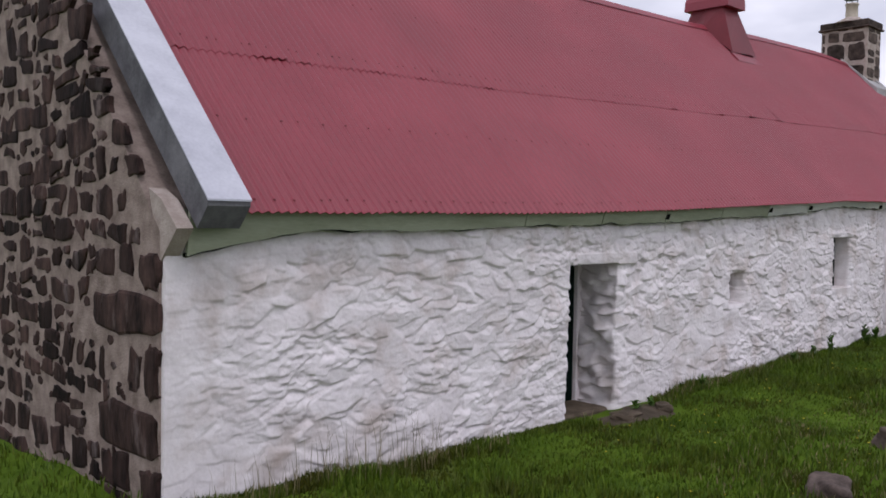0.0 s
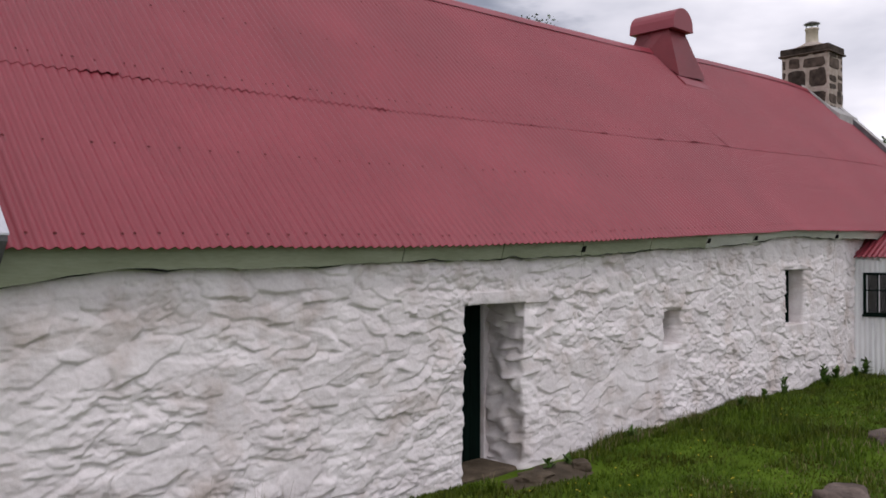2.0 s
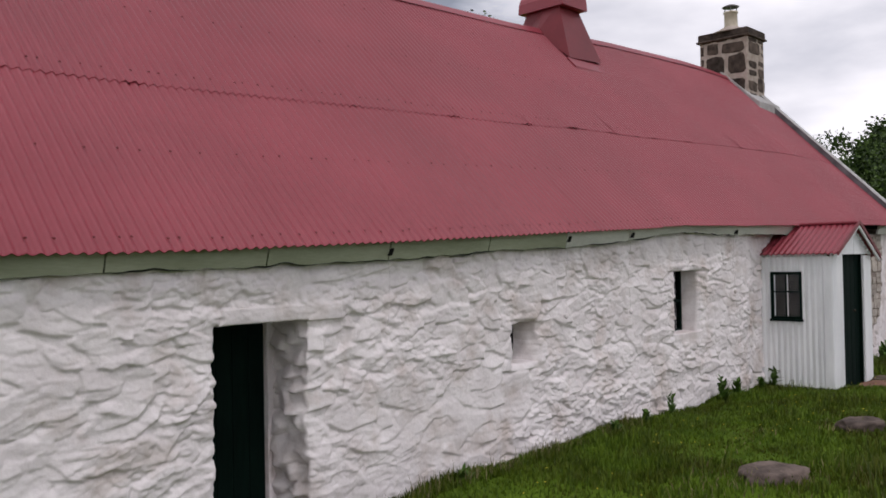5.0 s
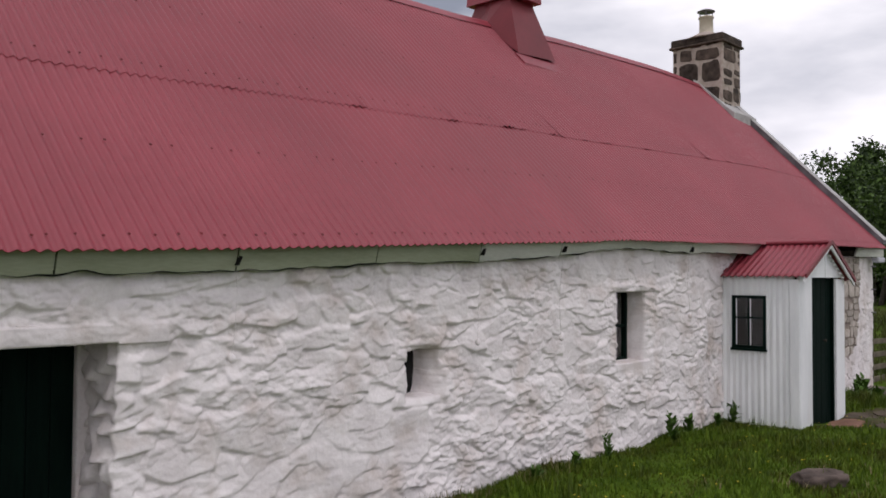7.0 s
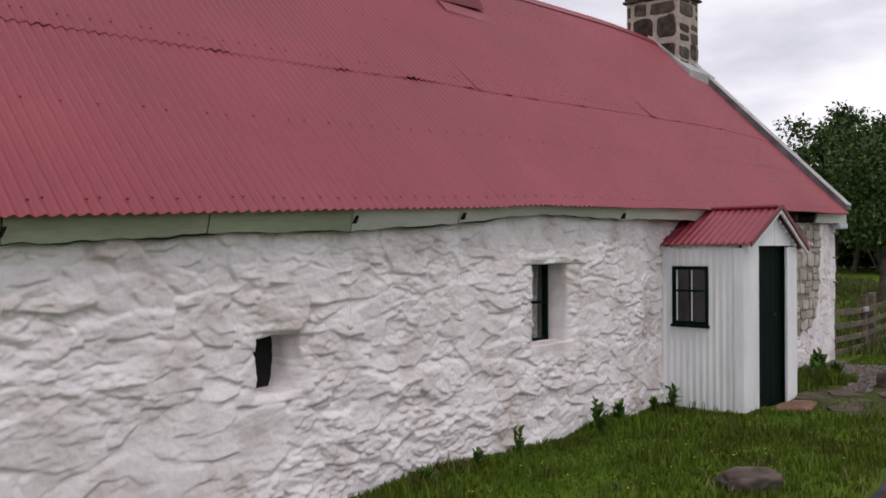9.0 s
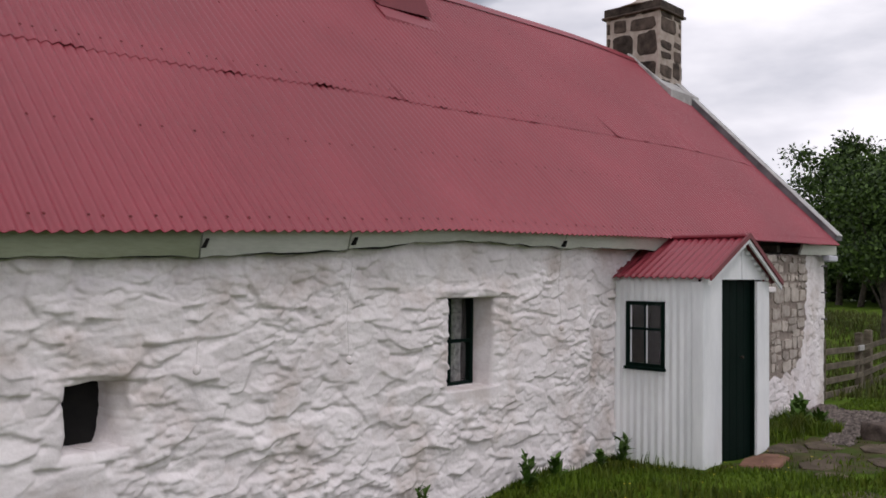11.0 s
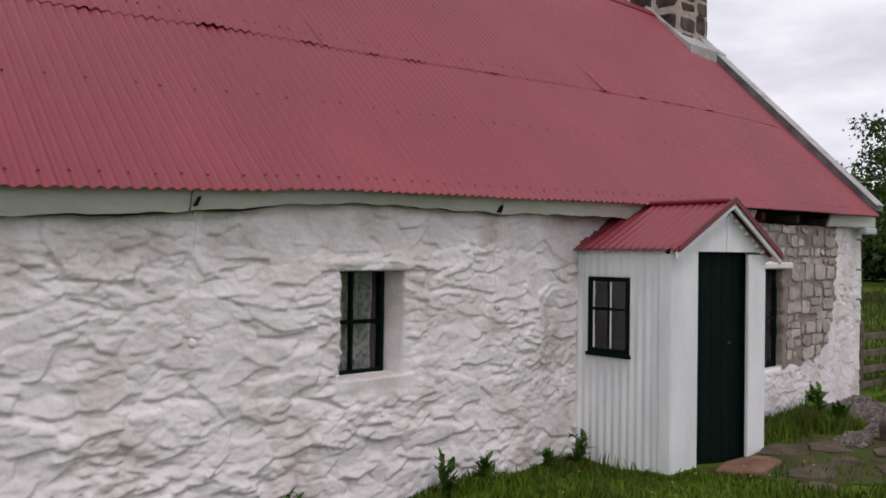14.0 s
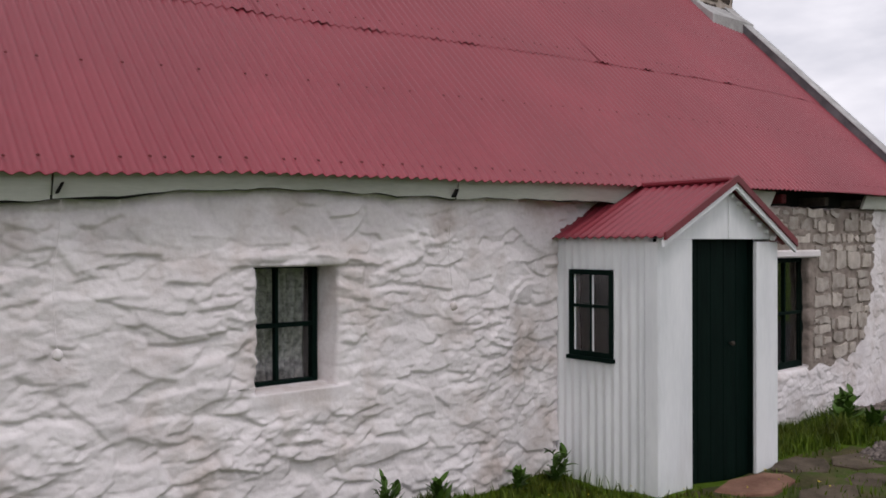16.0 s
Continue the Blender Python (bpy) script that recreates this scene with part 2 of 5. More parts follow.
# ---------------------------------------------------------------- the plan
EAVE_X = (-0.5, 0.5, 2.7, 4.0, 5.6, 7.7, 8.8, 10.2, 11.5, 13.0, 14.6, 17.5, 19.5)
EAVE_Z = (1.85, 1.85, 1.885, 1.90, 1.965, 2.055, 2.10, 2.17, 2.185, 2.215, 2.255, 2.30, 2.33)
TOP_X = (-0.5, 0.05, 0.6, 1.1, 3.2, 5.5, 6.7, 7.9, 9.0, 10.2, 12.9, 19.5)
TOP_Z = (1.55, 1.56, 1.67, 1.73, 1.76, 1.83, 1.872, 1.93, 1.99, 2.085, 2.085, 2.16)
RIDGE_X = (-0.5, 8.6, 11.0, 13.6, 16.8, 19.5)
RIDGE_Z = (4.98, 5.23, 5.30, 5.45, 5.56, 5.61)
EAVE_Y, RIDGE_Y, BACK_Y = -0.20, 3.05, 6.1
X0, X1 = 0.0, 19.0
WALL_T = 0.62


def eave_z(x):
    return float(np.interp(x, EAVE_X, EAVE_Z))


def ridge_z(x):
    return float(np.interp(x, RIDGE_X, RIDGE_Z))


def bend(x):
    """The east end of the front wall and eave swings back a little."""
    return 0.22 * np.clip((np.asarray(x, float) - 16.0) / 3.0, 0, 1) ** 1.3


def roof_at(x, s, lift=0.0):
    """A place on the front slope: s from 0 at the eave to 1 at the ridge."""
    ze, zr = eave_z(x), ridge_z(x)
    nrm = Vector((0, -(zr - ze), RIDGE_Y - EAVE_Y)).normalized()
    ey = EAVE_Y + float(bend(x))
    return Vector((x, ey + s * (RIDGE_Y - EAVE_Y), ze + s * (zr - ze) - 0.025 * math.sin(math.pi * s))) + lift * nrm


def path_edge(x):
    """Where the tarmac meets the grass."""
    x = np.asarray(x, float)
    return np.interp(x, [-20, 4, 6, 10, 13, 20, 40], [-3.5, -3.45, -3.36, -2.86, -2.68, -2.4, -2.2]) + 0.06 * np.sin(x * 1.9) + 0.035 * np.sin(x * 5.3)


def ground_z(x, y):
    x, y = np.asarray(x, float), np.asarray(y, float)
    z = np.interp(x, [-6, 0, 4, 6.5, 8, 12, 15, 19, 22, 60], [-0.35, -0.06, -0.10, -0.02, 0.04, 0.04, -0.02, -0.12, -0.21, -0.15])
    z = z + 0.07 * np.clip((-y - 0.4) / 1.6, 0, 1)
    z = z - 0.55 * np.clip((-x + 0.2) / 1.2, 0, 1) * np.clip(y / 3.0, 0, 1)
    z = z + 0.75 * np.clip((x - 21) / 9, 0, 1) * np.clip((y - 1.3) / 3.0, 0, 1)
    near = np.clip(1 - (np.hypot(x - 8, y) - 14) / 20, 0, 1)
    bumps = 0.020 * np.sin(2.3 * x + 1.3 * y) + 0.014 * np.sin(5.1 * x - 3.7 * y + 1) + 0.010 * np.sin(9.3 * y + 3.1 * x)
    return z + bumps * near


# ---------------------------------------------------------------- ground
def spaced(lo, hi, dense_lo, dense_hi, step):
    mid = list(np.arange(dense_lo, dense_hi + 1e-6, step))
    left, right, w, d = [], [], dense_lo, step
    while w > lo:
        d *= 1.35
        w -= d
        left.append(max(w, lo))
    w, d = dense_hi, step
    while w < hi:
        d *= 1.35
        w += d
        right.append(min(w, hi))
    return np.array(left[::-1] + mid + right)


def grid_faces(nx, ny):
    return [(j * nx + i, j * nx + i + 1, (j + 1) * nx + i + 1, (j + 1) * nx + i) for j in range(ny - 1) for i in range(nx - 1)]


gx, gy = spaced(-1500, 1500, -7, 24, 0.16), spaced(-1500, 1500, -8, 5, 0.16)
GX, GY = np.meshgrid(gx, gy)
GZ = ground_z(GX, GY)
ground = obj("ground", np.stack([GX.ravel(), GY.ravel(), GZ.ravel()], 1).tolist(), grid_faces(len(gx), len(gy)), GRASS_GROUND, smooth=True)
tagged(ground, "uneven green turf rising gently beside the longhouse", "ground", kind="structure")


# ---------------------------------------------------------------- longhouse
house = thing("longhouse", (9, 3, 0), "long low whitewashed stone longhouse with a red corrugated iron roof", "house")


def absolute(ob):
    return absolute(ob.parent) @ ob.matrix_parent_inverse @ ob.matrix_basis if ob.parent else ob.matrix_basis.copy()


def under(ob, parent):
    """Hang ob under parent, staying where it is."""
    ob.parent = parent
    ob.matrix_parent_inverse = absolute(parent).inverted()
    return ob


def hash2(i, j, k):
    v = np.sin(i * 127.1 + j * 311.7 + k * 74.7) * 43758.5453
    return v - np.floor(v)


def smooth_noise(x, z, k):
    i, j = np.floor(x), np.floor(z)
    fx, fz = x - i, z - j
    fx, fz = fx * fx * (3 - 2 * fx), fz * fz * (3 - 2 * fz)
    return (hash2(i, j, k) * (1 - fx) + hash2(i + 1, j, k) * fx) * (1 - fz) + (hash2(i, j + 1, k) * (1 - fx) + hash2(i + 1, j + 1, k) * fx) * fz


def stones(x, z, w, h, k, deep):
    """Relief of flat-faced rubble: each stone a many-sided block about w by h with its own depth and lean; the proudest shows."""
    warp = smooth_noise(x / w * 1.1, z / h * 0.8, k + 5) - 0.5
    x, z = x + 0.30 * w * warp, z + 0.45 * h * (smooth_noise(x / w * 0.9, z / h * 0.9, k + 6) - 0.5)
    bi, bj = np.floor(x / w), np.floor(z / h)
    out = np.zeros(x.shape)
    for a in (-1, 0, 1):
        for c in (-1, 0, 1):
            i, j = bi + a, bj + c
            qx, qz = x - (i + 0.1 + 0.8 * hash2(i, j, k)) * w, z - (j + 0.1 + 0.8 * hash2(i, j, k + 1)) * h
            lean = (hash2(i, j, k + 2) - 0.5) * 0.9
            rx, rz = qx + lean * qz, qz - 0.45 * lean * qx
            half_w, half_h = w * (0.36 + 0.44 * hash2(i, j, k + 3)), h * (0.32 + 0.46 * hash2(i, j, k + 4))
            depth = deep * (0.25 + 0.75 * hash2(i, j, k + 7))
            block = depth + (hash2(i, j, k + 8) - 0.5) * 1.9 * deep * rx / w + (hash2(i, j, k + 9) - 0.60) * 1.7 * deep * rz / h
            block = np.minimum(block, depth + 0.55 * (half_h - rz))
            block = np.minimum(block, depth + 2.6 * (half_h + rz))
            block = np.minimum(block, depth + (0.5 + 0.9 * hash2(i, j, k + 11)) * (half_w - np.abs(rx)))
            corner, flip = 0.7 + 0.6 * hash2(i, j, k + 10), np.where(hash2(i, j, k + 12) > 0.5, 1.0, -1.0)
            block = np.minimum(block, depth + 0.6 * half_h * (corner - flip * rx / half_w - rz / half_h))
            block = np.minimum(block, depth + 1.6 * half_h * (corner + flip * rx / half_w + 0.9 * rz / half_h))
            out = np.maximum(out, block)
    return out


def wall_relief(x, z):
    """How far the limewashed face stands out from y = 0."""
    smoothness = np.clip((x + 0.5) / 1.7, 0.35, 1)
    amount = 0.50 + 0.75 * np.clip(1.5 * smooth_noise(x * 1.1, z * 1.7, 31) - 0.25, 0, 1)
    patch = np.clip(2.2 * smooth_noise(x * 2.1 + 5, z * 3.3, 32) - 0.45, 0.35, 1)
    d = np.maximum(stones(x, z, 0.38, 0.18, 3, 0.036), stones(x + 7.7, z + 3.1, 0.23, 0.105, 13, 0.031) + 0.003)
    d = d + patch * (stones(x + 2.7, z + 9.1, 0.12, 0.05, 23, 0.016) + stones(x + 4.7, z + 1.1, 0.06, 0.03, 53, 0.008)) - 0.012
    d = d + 0.004 * smooth_noise(x * 9, z * 14, 21) + 0.0018 * smooth_noise(x * 26, z * 34, 22)
    amount = amount * (1 - 0.45 * np.clip((x - 14.2) / 0.5, 0, 1))
    recess = np.clip((x - 11.9) / 0.7, 0, 1) * np.clip((14.2 - x) / 0.5, 0, 1)
    return -0.085 * recess * recess * (3 - 2 * recess) - 0.008 + d * amount * smoothness + 0.05 * (smooth_noise(x * 0.55, z * 0.7, 41) - 0.5)


# openings in the front wall: x and z at the face, and how far back what fills them stands
DOORWAY = (4.08, 4.84, -0.3, 1.41)
HOLE = (7.15, 7.52, 0.86, 1.235)
WINDOW = (10.14, 10.69, 0.91, 1.64)
WINDOW_EAST = (15.66, 16.34, 0.50, 1.64)
OPENINGS = (DOORWAY, HOLE, WINDOW, WINDOW_EAST)


def bare_at(x, z):
    """Where the limewash has come off at the east end."""
    right = np.interp(z, (0.5, 0.75, 1.2, 2.0), (17.3, 17.75, 17.95, 18.03)) + 0.05 * np.sin(z * 21) + 0.03 * np.sin(z * 47)
    low = 0.50 + 0.03 * np.sin(x * 13)
    beside = (x > 16.30) & (z > low)
    above = (x > 14.9) & (z > 1.69 + 0.02 * np.sin(x * 17))
    return (beside | above) & (x < right)


def front_wall():
    step = 0.009
    xs = list(np.arange(X0, X1 + 1e-6, step))
    zs = list(np.arange(-0.35, 2.36, step))
    for a, b, c, d in OPENINGS:
        for v in (a, b):
            xs[int(np.argmin([abs(q - v) for q in xs]))] = v
        for v in (c, d):
            zs[int(np.argmin([abs(q - v) for q in zs]))] = v
    xs, zs = np.array(xs), np.array(zs)
    XX, ZZ = np.meshgrid(xs, zs)
    top = np.interp(XX, TOP_X, TOP_Z) + np.where(XX > 14.5, 0.0, 0.09) + 0.03 * (smooth_noise(XX * 1.7, XX * 0 + 3, 51) - 0.5) + 0.012 * (smooth_noise(XX * 6, XX * 0 + 5, 52) - 0.5)
    wob_x = 0.045 * (smooth_noise(XX * 3, ZZ * 9, 61) - 0.5) + 0.03 * (smooth_noise(XX * 8, ZZ * 18, 62) - 0.5)
    wob_z = 0.03 * (smooth_noise(XX * 6, ZZ * 5, 63) - 0.5)
    fade = np.clip(np.minimum(XX - X0, X1 - XX) / 0.3, 0, 1)
    by_window = (XX > 10.45) & (XX < 10.95) & (ZZ > 0.8) & (ZZ < 1.75)
    by_hole = (XX > 7.05) & (XX < 7.65) & (ZZ > 0.78) & (ZZ < 1.32)
    wob_x = np.where(by_window, 0.12 * wob_x, np.where(by_hole, 0.45 * wob_x, wob_x))
    PX, PZ = XX + wob_x * fade, ZZ + wob_z
    door_head = (XX > 4.0) & (XX < 5.16) & (ZZ > 1.39) & (ZZ < 1.53)
    window_head = (XX > 9.95) & (XX < 10.9) & (((ZZ > 1.60) & (ZZ < 1.74)) | ((ZZ > 0.80) & (ZZ < 0.96)))
    PZ = np.where(door_head | window_head, ZZ, PZ)
    over = PZ - top
    PZ = np.minimum(PZ, top + 0.004)
    worn = np.clip((PX - 16.2) / 0.2, 0, 1) * np.clip((18.1 - PX) / 0.2, 0, 1) * np.clip((PZ - 0.4) / 0.2, 0, 1)
    PY = bend(PX) - wall_relief(PX, PZ) * (1 - 0.7 * worn)
    PY = np.where(XX < 0.9, np.minimum(PY - 0.035 * np.clip(1 - XX / 0.9, 0, 1), -0.004), PY)
    # coats of limewash soften the arrises a little
    soft = PY.copy()
    soft[1:-1, 1:-1] = (PY[:-2, 1:-1] + PY[2:, 1:-1] + PY[1:-1, :-2] + PY[1:-1, 2:] + 5 * PY[1:-1, 1:-1]) / 9
    PY = soft
    # rounded shoulder at the wall head and at the openings' edges
    PY = PY + 0.02 * np.clip(1 - (top - PZ) / 0.03, 0, 1) ** 2
    for a, b, c, d in OPENINGS:
        ex = np.maximum(np.maximum(a - XX, XX - b), np.maximum(c - ZZ, ZZ - d))
        PY = PY + 0.02 * np.clip(1 - np.abs(ex) / 0.06, 0, 1) ** 2
    # smooth lintel over the doorway
    lint = (XX > 4.12) & (XX < 5.15) & (ZZ > 1.405) & (ZZ < 1.52)
    PY = np.where(lint, -0.022 + 0.3 * PY - 0.012 * smooth_noise(XX * 3, ZZ * 5, 71), PY)
    # lintel and sill of the window, thick with paint
    sill = np.clip(np.minimum(XX - 10.06, 10.83 - XX) / 0.07, 0, 1) * np.clip((ZZ - 0.77) / 0.08, 0, 1) * (ZZ < 0.915)
    PY = PY * (1 - sill) + sill * (-0.014 - 0.008 * smooth_noise(XX * 5, ZZ * 7, 74))
    head = np.clip(np.minimum(XX - 9.96, 10.95 - XX) / 0.10, 0, 1) * (ZZ > 1.642) * np.clip((1.72 + 0.02 * np.sin(XX * 5) - ZZ) / 0.03, 0, 1)
    PY = PY - 0.018 * head
    nx, nz = len(xs), len(zs)
    cx, cz = (xs[:-1] + xs[1:]) / 2, (zs[:-1] + zs[1:]) / 2
    keep = np.ones((nz - 1, nx - 1), bool)
    for a, b, c, d in OPENINGS:
        keep &= ~((cx[None] > a) & (cx[None] < b) & (cz[:, None] > c) & (cz[:, None] < d))
    keep &= over[:-1, :-1] < 0.0
    bare = bare_at(cx[None], cz[:, None])
    verts = np.stack([PX.ravel(), PY.ravel(), PZ.ravel()], 1).tolist()
    front, raw = [], []
    for j in range(nz - 1):
        for i in range(nx - 1):
            if keep[j, i]:
                q = (j * nx + i, j * nx + i + 1, (j + 1) * nx + i + 1, (j + 1) * nx + i)
                (raw if bare[j, i] else front).append(q)
    # reveals: every open edge goes straight back through the wall, splaying in a little
    edges = {}
    for q in front + raw:
        for a, b in zip(q, q[1:] + q[:1]):
            if (b, a) in edges:
                del edges[(b, a)]
            else:
                edges[(a, b)] = True
    back, sides, worn_sides, steps = {}, [], [], 22
    for a, b in edges:
        for v in (a, b):
            if v not in back:
                x0, y0, z0 = verts[v]
                sx = sz = ex = 0.0
                o_near = None
                for o in OPENINGS:
                    if o[0] - 0.1 < x0 < o[1] + 0.1 and o[2] - 0.1 < z0 < o[3] + 0.1:
                        o_near = o
                        sx = (-0.035 if x0 > (o[0] + o[1]) / 2 else 0.02) * (-2.2 if o is DOORWAY else 7.5 if o is HOLE and x0 > 7.3 else 0.0 if o is WINDOW_EAST else 1.9 if x0 > (o[0] + o[1]) / 2 else 1)
                        ex = (o[1] if x0 > (o[0] + o[1]) / 2 else o[0]) - x0 if abs(z0 - o[2]) > 0.04 and abs(z0 - o[3]) > 0.04 else 0.0
                        sz = 0.035 if (z0 < (o[2] + o[3]) / 2 and o is not DOORWAY) else 0.0
                rough = 0.0 if not o_near else 0.012 if o_near in (WINDOW, WINDOW_EAST) else 0.05
                chain = [v]
                for k in range(1, steps + 1):
                    f = k / steps
                    y = y0 + (WALL_T - y0) * f
                    j = rough * (float(smooth_noise(np.array(y * 9.0), np.array((z0 + x0 * 2) * 7.0), 77)) - 0.5) * (1 - f * 0.5)
                    if o_near is DOORWAY:
                        j += (1 if x0 < 4.46 else -1) * min(1.0, k / 3) * (float(stones(np.array([y]), np.array([z0]), 0.20, 0.11, 77, 0.065)[0]) - 0.03)
                    chain.append(len(verts))
                    verts.append((x0 + 0.85 * ex * min(1.0, f * 1.8) + sx * f + j, y, z0 + sz * f + j * 0.3))
                back[v] = chain
        for k in range(steps):
            (worn_sides if verts[a][0] > 16.25 and verts[a][0] < 16.5 and 0.53 < verts[a][2] < 1.64 else sides).append((b if k == 0 else back[b][k], a if k == 0 else back[a][k], back[a][k + 1], back[b][k + 1]))
    ob = obj("front_wall", verts, front + sides + raw + worn_sides, LIMEWASH, None, "uneven rubble wall thick with old limewash", smooth=True)
    ob.data.materials.append(LIMEWASH_BARE)
    n0 = len(front) + len(sides)
    ob.data.polygons.foreach_set("material_index", [0] * n0 + [1] * (len(raw) + len(worn_sides)))
    under(ob, house)
    return ob


front = front_wall()


def plain_wall(name, lo, hi, mat, label):
    return under(part(name, box(lo, hi, 0.01), mat, None, label), house)


plain_wall("back_wall", (X0 + 0.05, BACK_Y - 0.6, -0.6), (X1 - 0.05, BACK_Y, 2.0), LIMEWASH, "rear rubble wall")


def gable_wall(name, xa, xb, mat, label):
    xm = (xa + xb) / 2
    y0 = 0.012 if xm < 5 else 0.25
    prof = [(y0, -0.7), (BACK_Y - 0.02, -0.7), (BACK_Y - 0.02, eave_z(xm) - 0.1), (RIDGE_Y + (0.2 if xm > 5 else 0.0), ridge_z(xm) - 0.05), (y0, eave_z(xm) - 0.12)]
    return under(part(name, extrude_profile(prof, "x", xa, xb), mat, None, label), house)


gable_west = gable_wall("gable_wall", -0.015, 0.60, MORTAR, "gable of dark rubble stones in sandy mortar")
gable_east = gable_wall("gable_wall", X1 - 0.6, X1 - 0.02, LIMEWASH, "whitewashed gable wall carrying the chimney")

# roof ------------------------------------------------------------------
PITCH, WAVE = 0.0762, 0.0105
ROOF_A, ROOF_B = 0.40, 19.1
LAP = (0.0, 0.435, 1.0)
SLOPE = math.hypot(RIDGE_Y - EAVE_Y, 3.2)
roof = under(thing("roof", (9, 3, 3), "red-painted corrugated iron roof in lapped courses", ""), house)
del roof["label"]
roof["label"] = "red-painted corrugated iron roof in lapped courses"


def roof_sheet(xa, xb, sa, sb, lift, seed):
    rng = random.Random(seed)
    n = int(round((xb - xa) / PITCH * 6))
    rows = 6
    verts, faces = [], []
    droop = rng.uniform(-0.006, 0.006)
    for r in range(rows + 1):
        f = r / rows
        s = sa + (sb - sa) * f
        for i in range(n + 1):
            x = xa + (xb - xa) * i / n
            up = WAVE * math.sin(2 * math.pi * x / PITCH) + lift * (1 - f) + 0.003 * math.sin(x * 1.7 + s * 9) + (0.034 * max(0.0, noise.noise(Vector((x * 4.0, seed * 0.37, 0))) - 0.10) if r == 0 and sa > 0 else 0.0)
            ss = s + (droop + rng.uniform(-0.003, 0.003)) / SLOPE * (1 - f) if r == 0 else s
            verts.append(roof_at(x, ss, up))
    w = n + 1
    faces = [(r * w + i, r * w + i + 1, (r + 1) * w + i + 1, (r + 1) * w + i) for r in range(rows) for i in range(n)]
    # turned-down thickness along the lower edge
    base = len(verts)
    for i in range(n + 1):
        verts.append(verts[i].copy())
    for i in range(n + 1):
        v = verts[i]
        verts.append((v[0], v[1] + 0.001, v[2] - 0.004))
    faces += [(base + w + i, base + w + i + 1, base + i + 1, base + i) for i in range(n)]
    return verts, faces


SHEET_W = 8 * PITCH
cols = int((ROOF_B - ROOF_A) / SHEET_W) + 1
for c in range(cols):
    xa, xb = ROOF_A + c * SHEET_W - 0.02, min(ROOF_A + (c + 1) * SHEET_W + 0.018, ROOF_B)
    if xb - xa < 0.1:
        continue
    for k in range(2):
        v, f = roof_sheet(xa, xb, LAP[k] - (0.03 if k else 0), LAP[k + 1], 0.001 + (0.0045 if k else 0.0) + 0.0015 * (c % 2), 100 * k + c)
        under(obj("roof_sheet", v, f, ROOF_RED, smooth=True), roof)

# rear slope, one plain corrugated surface
v, f, n = [], [], int((ROOF_B - ROOF_A) / PITCH * 4)
for s in (0.0, 0.5, 1.0):
    for i in range(n + 1):
        x = ROOF_A + (ROOF_B - ROOF_A) * i / n
        p = roof_at(x, s, WAVE * math.sin(2 * math.pi * x / PITCH))
        v.append((p.x, 2 * (RIDGE_Y + float(bend(x))) - p.y, p.z))
f = [(r * (n + 1) + i + 1, r * (n + 1) + i, (r + 1) * (n + 1) + i, (r + 1) * (n + 1) + i + 1) for r in range(2) for i in range(n)]
under(obj("rear_slope", v, f, ROOF_RED, smooth=True), roof)

# ridge capping
v, f, n = [], [], 60
for i in range(n + 1):
    x = ROOF_A + (ROOF_B - ROOF_A) * i / n
    zr = ridge_z(x)
    for y, z in ((-0.12, -0.112), (-0.05, -0.035), (-0.02, -0.005), (0.02, -0.005), (0.05, -0.035), (0.12, -0.112)):
        v.append((x, RIDGE_Y + float(bend(x)) + y, zr + z + 0.018))
f = [(i * 6 + k, (i + 1) * 6 + k, (i + 1) * 6 + k + 1, i * 6 + k + 1) for i in range(n) for k in range(5)]
under(obj("ridge_cap", v, f, ROOF_RED, smooth=True), roof)


# roof nails: washered heads along each purlin line
def nails():
    rng = random.Random(5)
    verts, faces = [], []
    for s, every in ((0.024, 2), (0.218, 3), (0.438, 2), (0.65, 4), (0.86, 4)):
        i = 0
        while True:
            x = ROOF_A + (0.25 + i * every + rng.choice((0, 0, 0, 1))) * PITCH
            i += 1
            if x > ROOF_B - 0.1:
                break
            p0 = roof_at(x, s + rng.uniform(-0.002, 0.002), 0.0135 + 0.003)
            r, b = rng.uniform(0.009, 0.013), len(verts)
            for q in range(6):
                verts.append(p0 + Vector((r * math.cos(q * math.pi / 3), 0.7 * r * math.sin(q * math.pi / 3), 0.7 * r * math.sin(q * math.pi / 3))))
            verts.append(p0 + Vector((0, -0.006, 0.007)))
            faces += [(b + q, b + (q + 1) % 6, b + 6) for q in range(6)]
    ob = under(obj("roof_nails", verts, faces, RUST), roof)
    ob["kind"] = "stuff"


nails()


# skews (gable copings) ---------------------------------------------------
def skew(xa, xb, tip_y, tip_z, top_y, top_z, side_mat, thick, drop, cut=0.07, top_mat=None):
    """A sloping coping with a plumb-cut foot."""
    g = under(thing("skew", (xa, 0, 2), "painted cement skew coping along the gable", ""), house)
    prof = [(tip_y, tip_z), (top_y, top_z), (top_y, top_z - thick), (tip_y + drop, tip_z - thick + drop), (tip_y, tip_z - cut)]
    under(part("coping_body", extrude_profile(prof, "x", xa, xb), side_mat, None, "grey cement coping side"), g)
    d = 0.012
    top = [(tip_y - 0.012, tip_z + 0.0), (top_y, top_z + 0.002), (top_y, top_z + 0.002 + d), (tip_y - 0.012, tip_z + d)]
    under(part("coping_top", extrude_profile(top, "x", xa - 0.004, xb + 0.004), top_mat or SKEW_WHITE, None, "pale painted coping top"), g)
    return g


